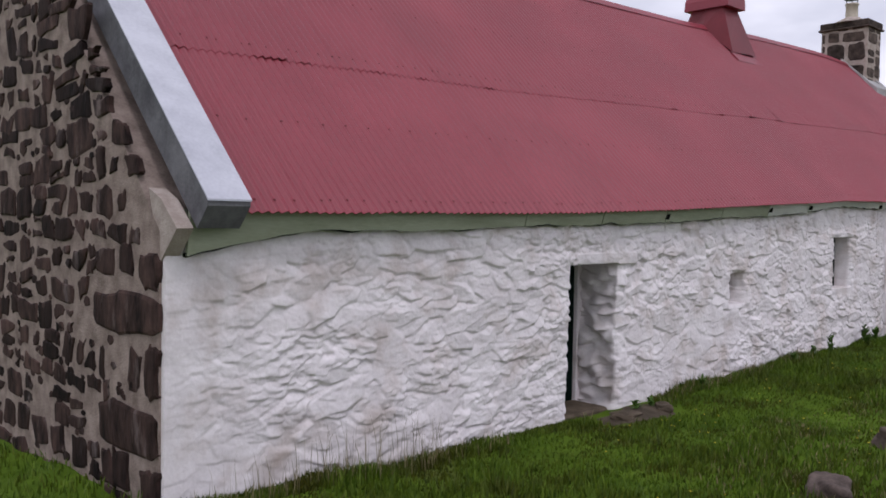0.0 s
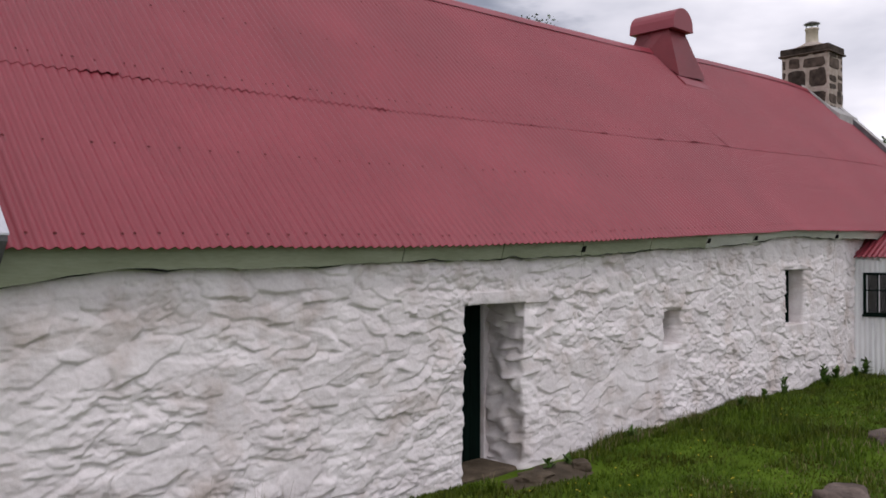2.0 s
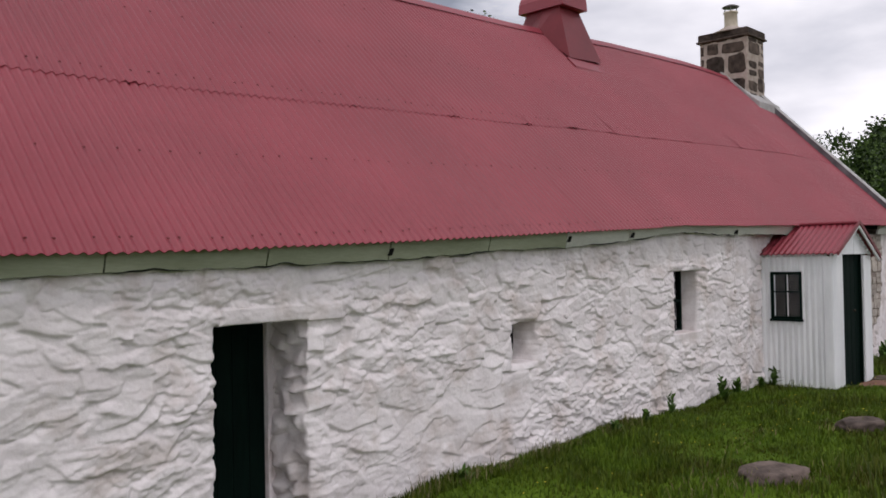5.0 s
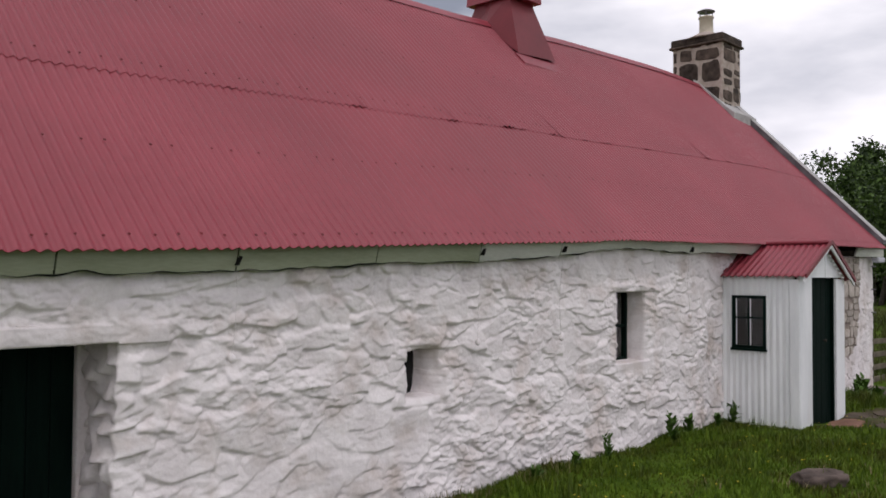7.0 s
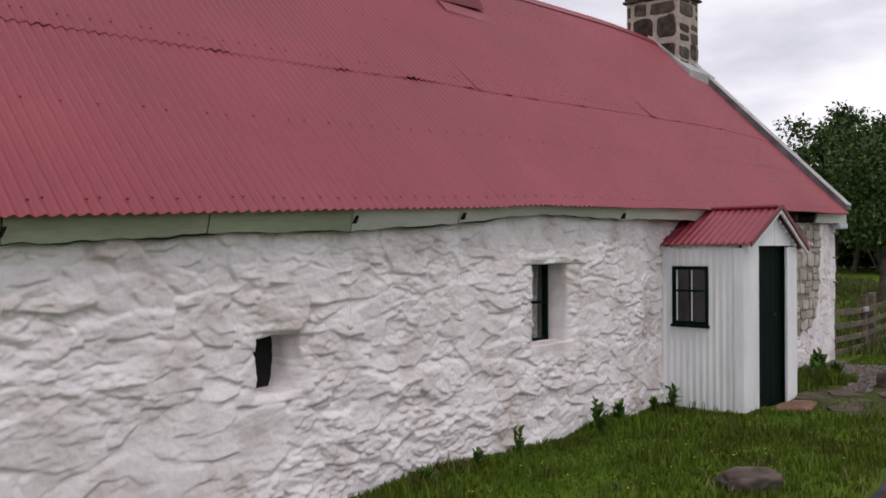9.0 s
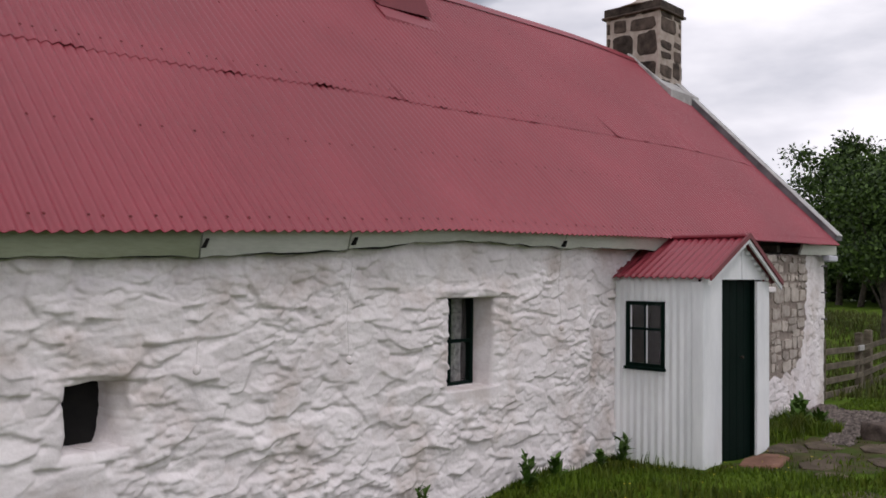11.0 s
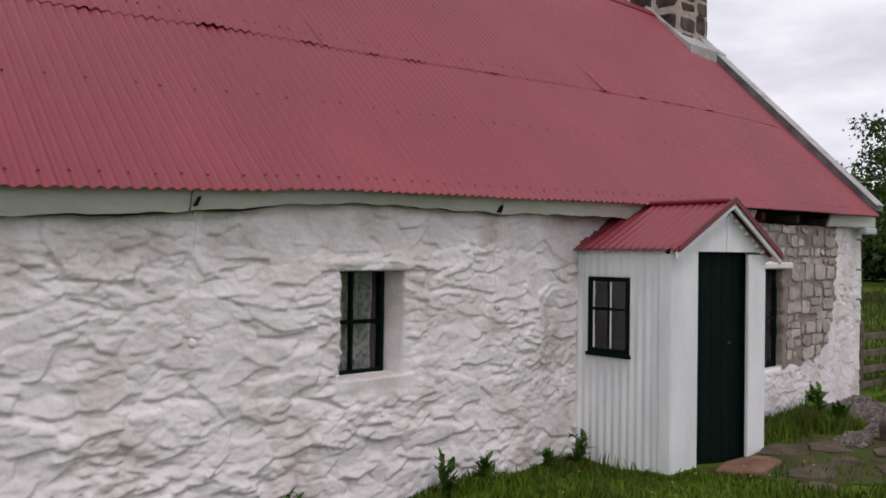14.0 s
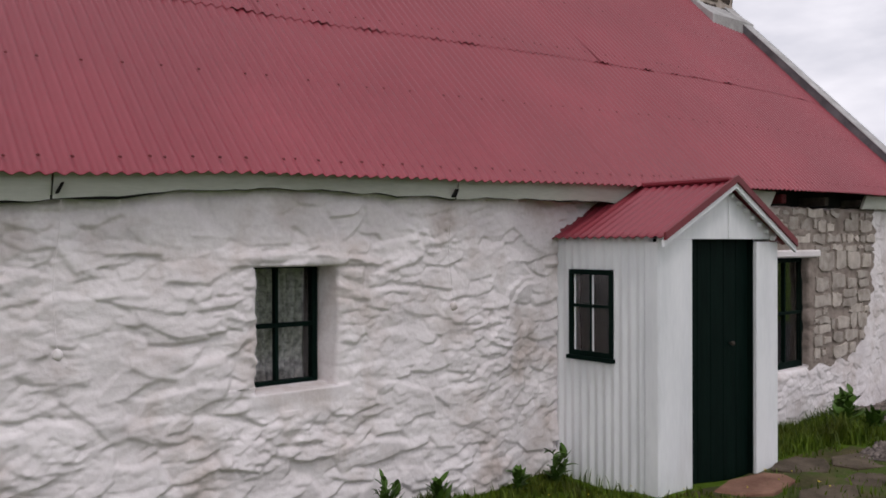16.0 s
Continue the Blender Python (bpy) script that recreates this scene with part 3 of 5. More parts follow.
west_skew = skew(0.115, 0.41, -0.35, 1.92, RIDGE_Y, 5.25, RENDER_GREY, 0.30, 0.13, 0.03)
putt = [(-0.21, 1.75), (0.012, 1.53), (0.08, 1.74), (0.17, 2.00), (0.0, 1.93)]
under(part("skew_putt", extrude_profile(putt, "x", -0.012, 0.10), MORTAR_PALE, None, "pale mortared skew putt"), west_skew)
skew(19.07, 19.32, 0.06, 2.47, 2.80, 5.25, RENDER_GREY, 0.26, 0.2, top_mat=CEMENT_LIGHT)


# chimney -------------------------------------------------------------------
chimney = under(thing("chimney", (18.88, 3.17, 5), "square rubble chimney with a slab cap and clay pot", ""), house)
CH = (18.47, 19.29, 2.76, 3.82)
CZ = 0.09
under(part("chimney_shaft", box((CH[0], CH[2], 4.6), (CH[1], CH[3], 6.34 + CZ), 0.02), MORTAR_PALE, None, "pale mortar chimney shaft"), chimney)
under(part("drip_course", box((CH[0] - 0.06, CH[2] - 0.06, 6.30 + CZ), (CH[1] + 0.06, CH[3] + 0.06, 6.345 + CZ), 0.02), STONE_CHIM), chimney)
under(part("cap_slab", box((CH[0] - 0.03, CH[2] - 0.03, 6.345 + CZ), (CH[1] + 0.03, CH[3] + 0.03, 6.49 + CZ), 0.02), STONE_CHIM), chimney)


def ring_solid(rings, seg=20, at=(0, 0)):
    bm, rows = bmesh.new(), []
    for r, z in rings:
        rows.append([bm.verts.new((at[0] + r * math.cos(2 * math.pi * i / seg), at[1] + r * math.sin(2 * math.pi * i / seg), z)) for i in range(seg)])
    for a, b in zip(rows, rows[1:]):
        for i in range(seg):
            bm.faces.new((a[i], a[(i + 1) % seg], b[(i + 1) % seg], b[i]))
    bm.faces.new(rows[-1])
    bm.faces.new(rows[0][::-1])
    return bm


under(part("haunching", ring_solid([(r, z + CZ) for r, z in ((0.52, 6.47), (0.30, 6.56), (0.16, 6.64))], 20, (18.88, 3.29)), MORTAR_PALE, smooth=True), chimney)
under(part("chimney_pot", ring_solid([(r, z + CZ) for r, z in ((0.155, 6.54), (0.14, 6.66), (0.135, 6.93), (0.155, 6.94), (0.155, 6.97), (0.11, 6.97), (0.10, 6.75))], 20, (18.88, 3.29)), POT, None, "buff clay pot", True), chimney)
cowl = under(part("cowl", ring_solid([(r, z + CZ) for r, z in ((0.175, 7.07), (0.18, 7.08), (0.10, 7.12), (0.03, 7.14))], 20, (18.88, 3.29)), METAL_GREY, None, "grey metal rain cowl", True), chimney)
for a in range(4):
    px, py = 18.88 + 0.12 * math.cos(a * math.pi / 2 + 0.4), 3.29 + 0.12 * math.sin(a * math.pi / 2 + 0.4)
    under(part("cowl_strut", box((px - 0.01, py - 0.01, 6.95 + CZ), (px + 0.01, py + 0.01, 7.085 + CZ), 0.002), METAL_GREY), chimney)
# cement fillet from the coping up the stack
fil = [(2.60, 4.70), (3.30, 5.30), (3.30, 5.70), (2.60, 5.06)]
under(part("cement_fillet", extrude_profile(fil, "x", 18.34, 18.52), CEMENT_LIGHT), chimney)
fil2 = [(2.46, 4.50), (2.86, 4.80), (2.86, 5.27), (2.46, 4.95)]
under(part("cement_fillet", extrude_profile(fil2, "x", 18.33, 19.345), CEMENT_LIGHT), chimney)

# ridge ventilator ----------------------------------------------------------
vent = under(thing("ridge_ventilator", (12.1, 3.05, 5.3), "dark red sheet-metal ridge ventilator with a rounded hood", ""), house)
bm = bmesh.new()
VB, VT = (11.66, 12.50, 2.45, 3.65), (11.84, 12.32, 2.76, 3.34)
lowv = [bm.verts.new(p) for p in ((VB[0], VB[2], 4.80), (VB[1], VB[2], 4.84), (VB[1], RIDGE_Y, 5.30), (VB[1], VB[3], 4.84), (VB[0], VB[3], 4.80), (VB[0], RIDGE_Y, 5.28))]
topv = [bm.verts.new(p) for p in ((VT[0], VT[2], 5.72), (VT[1], VT[2], 5.72), (VT[1], RIDGE_Y, 5.72), (VT[1], VT[3], 5.72), (VT[0], VT[3], 5.72), (VT[0], RIDGE_Y, 5.72))]
for i in range(6):
    bm.faces.new((lowv[i], lowv[(i + 1) % 6], topv[(i + 1) % 6], topv[i]))
bm.faces.new(topv)
under(part("neck", bm, RED_DARK, None, "flared dark red neck"), vent)
hood = [(11.76, 5.66)] + [(12.08 + 0.31 * math.cos(a), 5.74 + 0.29 * math.sin(a)) for a in np.linspace(math.pi, 0, 13)] + [(12.40, 5.66)]
under(part("hood", extrude_profile(hood, "y", 2.62, 3.48), ROOF_RED, None, "rounded red hood"), vent)
skirt = [(2.30, 4.60), (2.46, 4.76), (2.46, 4.80), (2.30, 4.64)]
under(part("flashing", extrude_profile(skirt, "x", 11.60, 12.62), ROOF_RED), vent)


# fascia ---------------------------------------------------------------------
FASCIA_JOINTS = (0.11, 3.31, 4.44, 5.56, 6.74, 7.88, 9.02, 11.55, 14.45)
for i, (a, b) in enumerate(zip(FASCIA_JOINTS, FASCIA_JOINTS[1:])):
    mat = BOARD_GREEN if i < 5 else BOARD_PALE
    bm, n = bmesh.new(), 32
    rows = []
    for k in range(n + 1):
        x = a + 0.006 + (b - a - 0.012) * k / n
        zl, zh = float(np.interp(x, TOP_X, TOP_Z)) + 0.010 * math.sin(x * 2.1) + 0.030 * (noise.noise(Vector((x * 2.7, 3.1, 0))) + 0.5 * noise.noise(Vector((x * 8.0, 1.7, 0)))), eave_z(x) + 0.02
        rows.append([bm.verts.new(p) for p in ((x, -0.095, zl), (x, -0.135, zh), (x, -0.11, zh), (x, -0.07, zl))])
    for r, s in zip(rows, rows[1:]):
        for q in range(4):
            bm.faces.new((r[q], s[q], s[(q + 1) % 4], r[(q + 1) % 4]))
    bm.faces.new(rows[0][::-1])
    bm.faces.new(rows[-1])
    under(part("fascia_board", bm, mat, None, "weathered green eaves board" if i < 5 else "pale eaves board"), house)
    # ragged black strip: the shaded crack below the board, put into colour
    bm, rows = bmesh.new(), []
    for k in range(n + 1):
        x = a + (b - a) * k / n
        zl = float(np.interp(x, TOP_X, TOP_Z)) + 0.010 * math.sin(x * 2.1) + 0.030 * (noise.noise(Vector((x * 2.7, 3.1, 0))) + 0.5 * noise.noise(Vector((x * 8.0, 1.7, 0))))
        rows.append([bm.verts.new((x, y, z)) for y, z in ((-0.088, zl - max(0.001, 0.005 + 0.016 * noise.noise(Vector((x * 3.3, 7.7, 0))))), (-0.088, zl + 0.02), (-0.05, zl + 0.02), (-0.05, zl - 0.001))])
    for r, s in zip(rows, rows[1:]):
        for q in range(4):
            bm.faces.new((r[q], s[q], s[(q + 1) % 4], r[(q + 1) % 4]))
    under(part("shade_gap_strip", bm, DARK, None, "black strip painted as the shaded gap under the eaves board"), house)
under(part("fascia_board", box((0.13, 0.0, 1.50), (0.42, 0.03, 1.87), 0.004), BOARD_GREEN, None, "weathered green eaves board"), house)
under(part("fascia_board", extrude_profile([(17.52, 2.145), (19.0, 2.17), (19.0, 2.31), (17.64, 2.295)], "y", 0.035, 0.065), BOARD_PALE, None, "pale eaves board"), house)
under(part("fascia_board", extrude_profile([(14.43, 2.13), (15.46, 2.075), (15.60, 2.262), (14.43, 2.27)], "y", -0.05, -0.02), BOARD_PALE, None, "pale eaves board sawn off aslant"), house)
under(part("corbel", box((18.62, 0.0, 2.07), (18.97, 0.12, 2.16), 0.015), SKEW_WHITE, None, "white corbel under the eaves"), house)
under(part("window_lintel", box((15.2, -0.045, 1.625), (16.47, 0.10, 1.70), 0.014), LIMEWASH, None, "thin limewashed slab over the window"), house)
# added black panels: cover the pale reveals so they look unlit through the panes
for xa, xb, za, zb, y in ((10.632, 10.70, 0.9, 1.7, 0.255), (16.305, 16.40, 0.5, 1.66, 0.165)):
    under(part("reveal_shade_panel", box((xa, y, za), (xb, 0.56, zb), 0), DARK, None, "black panel added to darken the reveal behind the glass"), house)
# black boxes fill the space under the eaves in place of its shade
under(part("eaves_shade_box", box((14.4, 0.30, 2.0), (18.9, 0.6, 2.34), 0), DARK, None, "black box standing in for the shade under the open eaves"), house)
under(part("eaves_shade_box", box((0.3, 0.12, 1.72), (14.4, 0.6, 1.98), 0), DARK, None, "black box standing in for the shade behind the eaves boards"), house)

# byre door ---------------------------------------------------------------------
door = under(thing("byre_door", (4.46, 0.44, 0.7), "dark green planked byre door deep in the doorway", ""), house)
for i in range(6):
    xa = 4.0 + i * 0.139
    under(part("plank", box((xa, 0.52, -0.15), (xa + 0.136, 0.555, 1.5), 0.004), DOOR_GREEN), door)
under(part("door_frame", box((4.836, 0.48, -0.15), (4.92, 0.57, 1.5), 0.006), LIMEWASH, None, "whitewashed timber door post"), door)
under(part("door_head", box((3.98, 0.46, 1.42), (4.95, 0.6, 1.56), 0.006), DARK), door)
under(part("threshold", box((4.06, 0.06, -0.3), (4.86, 0.60, -0.06), 0.02), FLAG, None, "worn stone threshold"), door)
under(part("back_panel", box((3.9, 0.60, -0.2), (5.05, 0.63, 1.6), 0), DARK), door)
# black panel painted as the unlit depth of the ventilation hole
under(part("hole_backing", box((7.0, 0.22, 0.7), (7.7, 0.26, 1.4), 0), DARK, None, "black panel standing in for the dark hollow behind the wall slot"), house)


# windows --------------------------------------------------------------------------
def sash(parent, xa, xb, za, zb, y, t, bars_x=(0.5,), bars_z=(0.5,), back=True):
    """A painted sash with its glazing bars and panes, in the plane y."""
    w = under(thing("window", ((xa + xb) / 2, y, za), "small four-pane window with dark green glazing bars", ""), parent)
    for name, lo, hi in (("stile", (xa, za), (xa + t, zb)), ("stile", (xb - t, za), (xb, zb)), ("rail", (xa + t, zb - t), (xb - t, zb)), ("rail", (xa + t, za), (xb - t, za + t * 1.3))):
        under(part(name, box((lo[0], y - 0.03, lo[1]), (hi[0], y + 0.03, hi[1]), 0.004), DOOR_GREEN), w)
    ix, iz = [xa + t, *[xa + (xb - xa) * q for q in bars_x], xb - t], [za + t * 1.3, *[za + (zb - za) * q for q in bars_z], zb - t]
    for q in ix[1:-1]:
        under(part("glazing_bar", box((q - 0.011, y - 0.024, iz[0]), (q + 0.011, y + 0.02, iz[-1]), 0.002), DOOR_GREEN), w)
    for q in iz[1:-1]:
        under(part("glazing_bar", box((ix[0], y - 0.026, q - 0.014), (ix[-1], y + 0.018, q + 0.014), 0.002), DOOR_GREEN), w)
    for a, b in zip(ix, ix[1:]):
        for c, d in zip(iz, iz[1:]):
            p = under(part("pane", box((a, y - 0.002, c), (b, y + 0.002, d), 0), GLASS), w)
            p.visible_shadow = False
    return w


def curtain(xa, xb, za, zb, y, folds):
    n, rows = 60, 8
    verts = []
    for r in range(rows + 1):
        z = za + (zb - za) * r / rows
        for i in range(n + 1):
            u = i / n
            verts.append((xa + (xb - xa) * u, y + 0.018 * math.sin(u * folds * 2 * math.pi + 0.8 * math.sin(r * 0.7)), z))
    w = n + 1
    faces = [(r * w + i, r * w + i + 1, (r + 1) * w + i + 1, (r + 1) * w + i) for r in range(rows) for i in range(n)]
    c = obj("net_curtain", verts, faces, LACE, smooth=True)
    so = c.modifiers.new("cloth", "SOLIDIFY")
    so.thickness = 0.002
    return tagged(c, "white net curtain hanging behind the window", "curtain")


sash(house, 10.10, 10.66, 0.90, 1.66, 0.22, 0.035)
# black panel instead of a room: its darkness is in the colour
under(part("room_backing", box((9.9, 0.56, 0.7), (10.9, 0.60, 1.9), 0), DARK, None, "black panel standing in for the unlit room"), house)
curtain(10.16, 10.62, 0.93, 1.64, 0.30, 7)
sash(house, 15.68, 16.36, 0.51, 1.62, 0.12, 0.045)
# the east room's darkness is likewise a black panel
under(part("room_backing", box((15.3, 0.56, 0.3), (16.6, 0.60, 1.9), 0), DARK, None, "black panel standing in for the unlit room"), house)
curtain(15.80, 15.95, 1.0, 1.5, 0.22, 3)

# rafter feet showing in the broken eaves, and a cable down the east corner
for x in (14.9, 15.8, 16.7, 17.6):
    under(part("rafter_foot", box((x - 0.04, -0.02 + float(bend(x)), 2.16), (x + 0.04, 0.36, 2.25), 0.008), RUST if x == 15.8 else BARK, None, "dark old rafter foot"), house)
cable = thing("wall_cable", (18.72, 0.05, 1.6), "thin dark cable clipped down the whitewashed corner", "cable")
bm, rings = bmesh.new(), []
for k in range(11):
    z = 2.1 - 0.1 * k
    c = (18.72 + 0.015 * math.sin(k * 0.9), float(bend(18.72)) - 0.10, z)
    rings.append([bm.verts.new((c[0] + 0.004 * math.cos(q * 1.5708), c[1] + 0.004 * math.sin(q * 1.5708), c[2])) for q in range(4)])
for a, b in zip(rings, rings[1:]):
    for q in range(4):
        bm.faces.new((a[q], a[(q + 1) % 4], b[(q + 1) % 4], b[q]))
under(part("wire", bm, BARK), cable)
for z in (2.0, 1.6, 1.2):
    under(part("clip", box((18.705, float(bend(18.72)) - 0.105, z - 0.012), (18.735, float(bend(18.72)) - 0.03, z + 0.012), 0.003), METAL_GREY), cable)


# ---------------------------------------------------------------- porch
porch = thing("porch", (13.43, -0.45, 0), "small white corrugated-iron porch with a red gabled roof", "porch")
PX0, PX1, PY = 12.70, 14.17, -0.86
DX0, DX1, DZ = 13.06, 13.88, 1.80
RX, RZ = 13.47, 2.235


def tin_side(x, ya, yb, za, zb, flip, hole=None):
    """A corrugated side wall in the plane x; hole: y and z of a window let into it."""
    n = int(abs(yb - ya) / PITCH * 8)
    zs = sorted({*np.linspace(za, zb, 24).tolist(), *(hole[2:] if hole else ())})
    ys = sorted([ya + (yb - ya) * i / n for i in range(n + 1)] + (list(hole[:2]) if hole else []))
    verts = [(x + 0.0065 * math.sin(2 * math.pi * y / PITCH), y, z) for z in zs for y in ys]
    w, faces = len(ys), []
    for r in range(len(zs) - 1):
        for i in range(w - 1):
            ym, zm = (ys[i] + ys[i + 1]) / 2, (zs[r] + zs[r + 1]) / 2
            if hole and hole[0] < ym < hole[1] and hole[2] < zm < hole[3]:
                continue
            q = (r * w + i, r * w + i + 1, (r + 1) * w + i + 1, (r + 1) * w + i)
            faces.append(q if flip else q[::-1])
    ob = under(obj("corrugated_side", verts, faces, TIN_WHITE, smooth=True), porch)
    so = ob.modifiers.new("sheet", "SOLIDIFY")
    so.thickness = 0.003
    return ob


HOLE_P = (-0.475, -0.055, 0.945, 1.58)
tin_side(PX0, PY + 0.05, 0.16, -0.1, 1.84, False, HOLE_P)
tin_side(PX1, PY + 0.05, 0.16, -0.1, 1.84, True)
# front: two flat boards, a corner lap and the gable panel
under(part("front_board", box((PX0 - 0.012, PY - 0.02, -0.06), (DX0, PY + 0.015, 1.80), 0.006), TIN_WHITE), porch)
under(part("front_board", box((DX1, PY - 0.02, -0.06), (PX1 + 0.012, PY + 0.015, 1.78), 0.006), TIN_WHITE), porch)
under(part("corner_board", box((PX0 - 0.02, PY - 0.012, -0.05), (PX0 + 0.004, PY + 0.10, 1.78), 0.005), TIN_WHITE), porch)
gab = [(PX0 + 0.0, 1.80), (PX1 + 0.0, 1.80), (PX1 + 0.0, 1.83), (RX, RZ - 0.05), (PX0 + 0.0, 1.84)]
under(part("gable_panel", extrude_profile(gab, "y", PY - 0.016, PY + 0.012), TIN_WHITE), porch)
under(part("gable_cover_strip", box((RX + 0.03, PY - 0.026, 1.80), (RX + 0.065, PY - 0.016, 2.10), 0.003), TIN_WHITE), porch)


def porch_slope(sign):
    """One corrugated slope, its waves running down from the ridge."""
    ex, ez = (RX - 0.85, 1.815) if sign < 0 else (RX + 0.83, 1.765)
    ya, yb = -0.965, 0.55
    n, verts = int((yb - ya) / PITCH * 8), []
    nrm = Vector((sign * (RZ - ez), 0, abs(ex - RX))).normalized()
    for f in np.linspace(0, 1, 13).tolist():
        for i in range(n + 1):
            y = ya + (yb - ya) * i / n
            verts.append(Vector((ex + (RX - ex) * f, y, ez + (RZ - ez) * f)) + nrm * (0.0095 * math.sin(2 * math.pi * y / PITCH)))
    w = n + 1
    faces = [(r * w + i, r * w + i + 1, (r + 1) * w + i + 1, (r + 1) * w + i) for r in range(12) for i in range(n)]
    faces = faces if sign > 0 else [q[::-1] for q in faces]
    ob = under(obj("roof_slope", verts, faces, ROOF_RED, smooth=True), porch)
    so = ob.modifiers.new("sheet", "SOLIDIFY")
    so.thickness = 0.004
    # barge: red edge strip, white board beneath with a toothed soffit
    for nm, dz0, dz1, yy, mat in (("barge_strip", -0.024, 0.028, -0.985, RED_DARK), ("barge_board", -0.068, -0.025, -0.968, TIN_WHITE)):
        prof = [(ex, ez + dz0), (RX, RZ + dz0), (RX, RZ + dz1), (ex, ez + dz1)]
        under(part(nm, extrude_profile(prof, "y", yy, yy + 0.022), mat), porch)
    for k in range(9):
        f0 = (k + 0.35) / 9
        cx, cz = ex + (RX - ex) * f0, ez + (RZ - ez) * f0 - 0.10
        if sign > 0 and cx < PX1 - 0.02:
            under(part("soffit_tooth", box((cx - 0.014, PY - 0.05, cz + 0.0), (cx + 0.014, PY - 0.015, cz + 0.03), 0.004), TIN_WHITE), porch)


porch_slope(-1)
porch_slope(1)
under(part("ridge_roll", box((RX - 0.075, -0.97, RZ - 0.02), (RX + 0.075, 0.6, RZ + 0.02), 0.012), ROOF_RED), porch)
# door
pdoor = under(thing("porch_door", ((DX0 + DX1) / 2, PY, 0), "dark green planked porch door, closed", ""), porch)
for i in range(5):
    w = (DX1 - DX0) / 5
    under(part("plank", box((DX0 + i * w + 0.002, PY + 0.055, -0.02), (DX0 + (i + 1) * w - 0.002, PY + 0.085, DZ + 0.02), 0.004), DOOR_GREEN), pdoor)
for xa, xb in ((DX0 - 0.012, DX0), (DX1, DX1 + 0.012)):
    under(part("door_jamb", box((xa, PY + 0.016, -0.04), (xb, PY + 0.09, 1.80), 0.002), DOOR_GREEN), porch)
knob = under(part("door_knob", ring_solid([(0.008, 0), (0.008, 0.015), (0.017, 0.022), (0.018, 0.032), (0.010, 0.042)], 14), BARK, None, "small dark door knob", True), pdoor)
knob.matrix_basis = pose(13.63, PY + 0.055, 1.02, 90)
# added black panel behind the door, for the porch's unlit inside
under(part("porch_shade_panel", box((PX0 + 0.06, -0.55, -0.05), (PX1 - 0.06, -0.5, 1.8), 0), DARK), porch)


def side_window():
    """The four-pane window in the porch's side."""
    w = under(thing("window", (PX0, -0.26, 0.95), "small four-pane window with a dark green frame", ""), porch)
    ya, yb, za, zb, t = HOLE_P[0], HOLE_P[1], HOLE_P[2], HOLE_P[3], 0.036
    def bar(name, y0, y1, z0, z1, d=0.02):
        under(part(name, box((PX0 - d, y0, z0), (PX0 + 0.015, y1, z1), 0.003), DOOR_GREEN), w)
    bar("stile", ya, ya + t, za, zb)
    bar("stile", yb - t, yb, za, zb)
    bar("rail", ya + t, yb - t, zb - t, zb)
    bar("rail", ya + t, yb - t, za, za + t)
    bar("sill", ya - 0.012, yb + 0.012, za - 0.03, za, 0.04)
    ym, zm = (ya + yb) / 2, za + 0.58 * (zb - za)
    bar("glazing_bar", ym - 0.011, ym + 0.011, za + t, zb - t, 0.014)
    bar("glazing_bar", ya + t, yb - t, zm - 0.013, zm + 0.013, 0.016)
    for a, b in ((ya + t, ym), (ym, yb - t)):
        for c, d in ((za + t, zm), (zm, zb - t)):
            p = under(part("pane", box((PX0 - 0.004, a, c), (PX0, b, d), 0), GLASS), w)
            p.visible_shadow = False
            under(part("putty_edge", box((PX0 - 0.010, b - 0.022, c + 0.004), (PX0 + 0.004, b - 0.012, d - 0.004), 0.002), TIN_WHITE, None, "white putty line"), w)


side_window()
# black panel gives the side window a dark inside by colour alone
under(part("porch_shade_panel", box((PX0 + 0.25, -0.5, 0.5), (PX0 + 0.28, 0.1, 1.75), 0), DARK), porch)


# ---------------------------------------------------------------- ground cover and near things
def in_box(x, y, b):
    return (x > b[0]) & (x < b[1]) & (y > b[2]) & (y < b[3])


def gravel_edge(x, y):
    """Inside the gravelled ground at the east end."""
    west = np.interp(y, (-1.6, -1.15, -0.85, 0.1), (14.5, 15.0, 16.5, 17.3)) + 0.12 * np.sin(y * 9 + x)
    return (y > -1.45 - 0.12 * np.sin(x * 2.3)) & (x > west) & (y < 0.3) & (x < 18.75 + 0.2 * np.sin(y * 4))


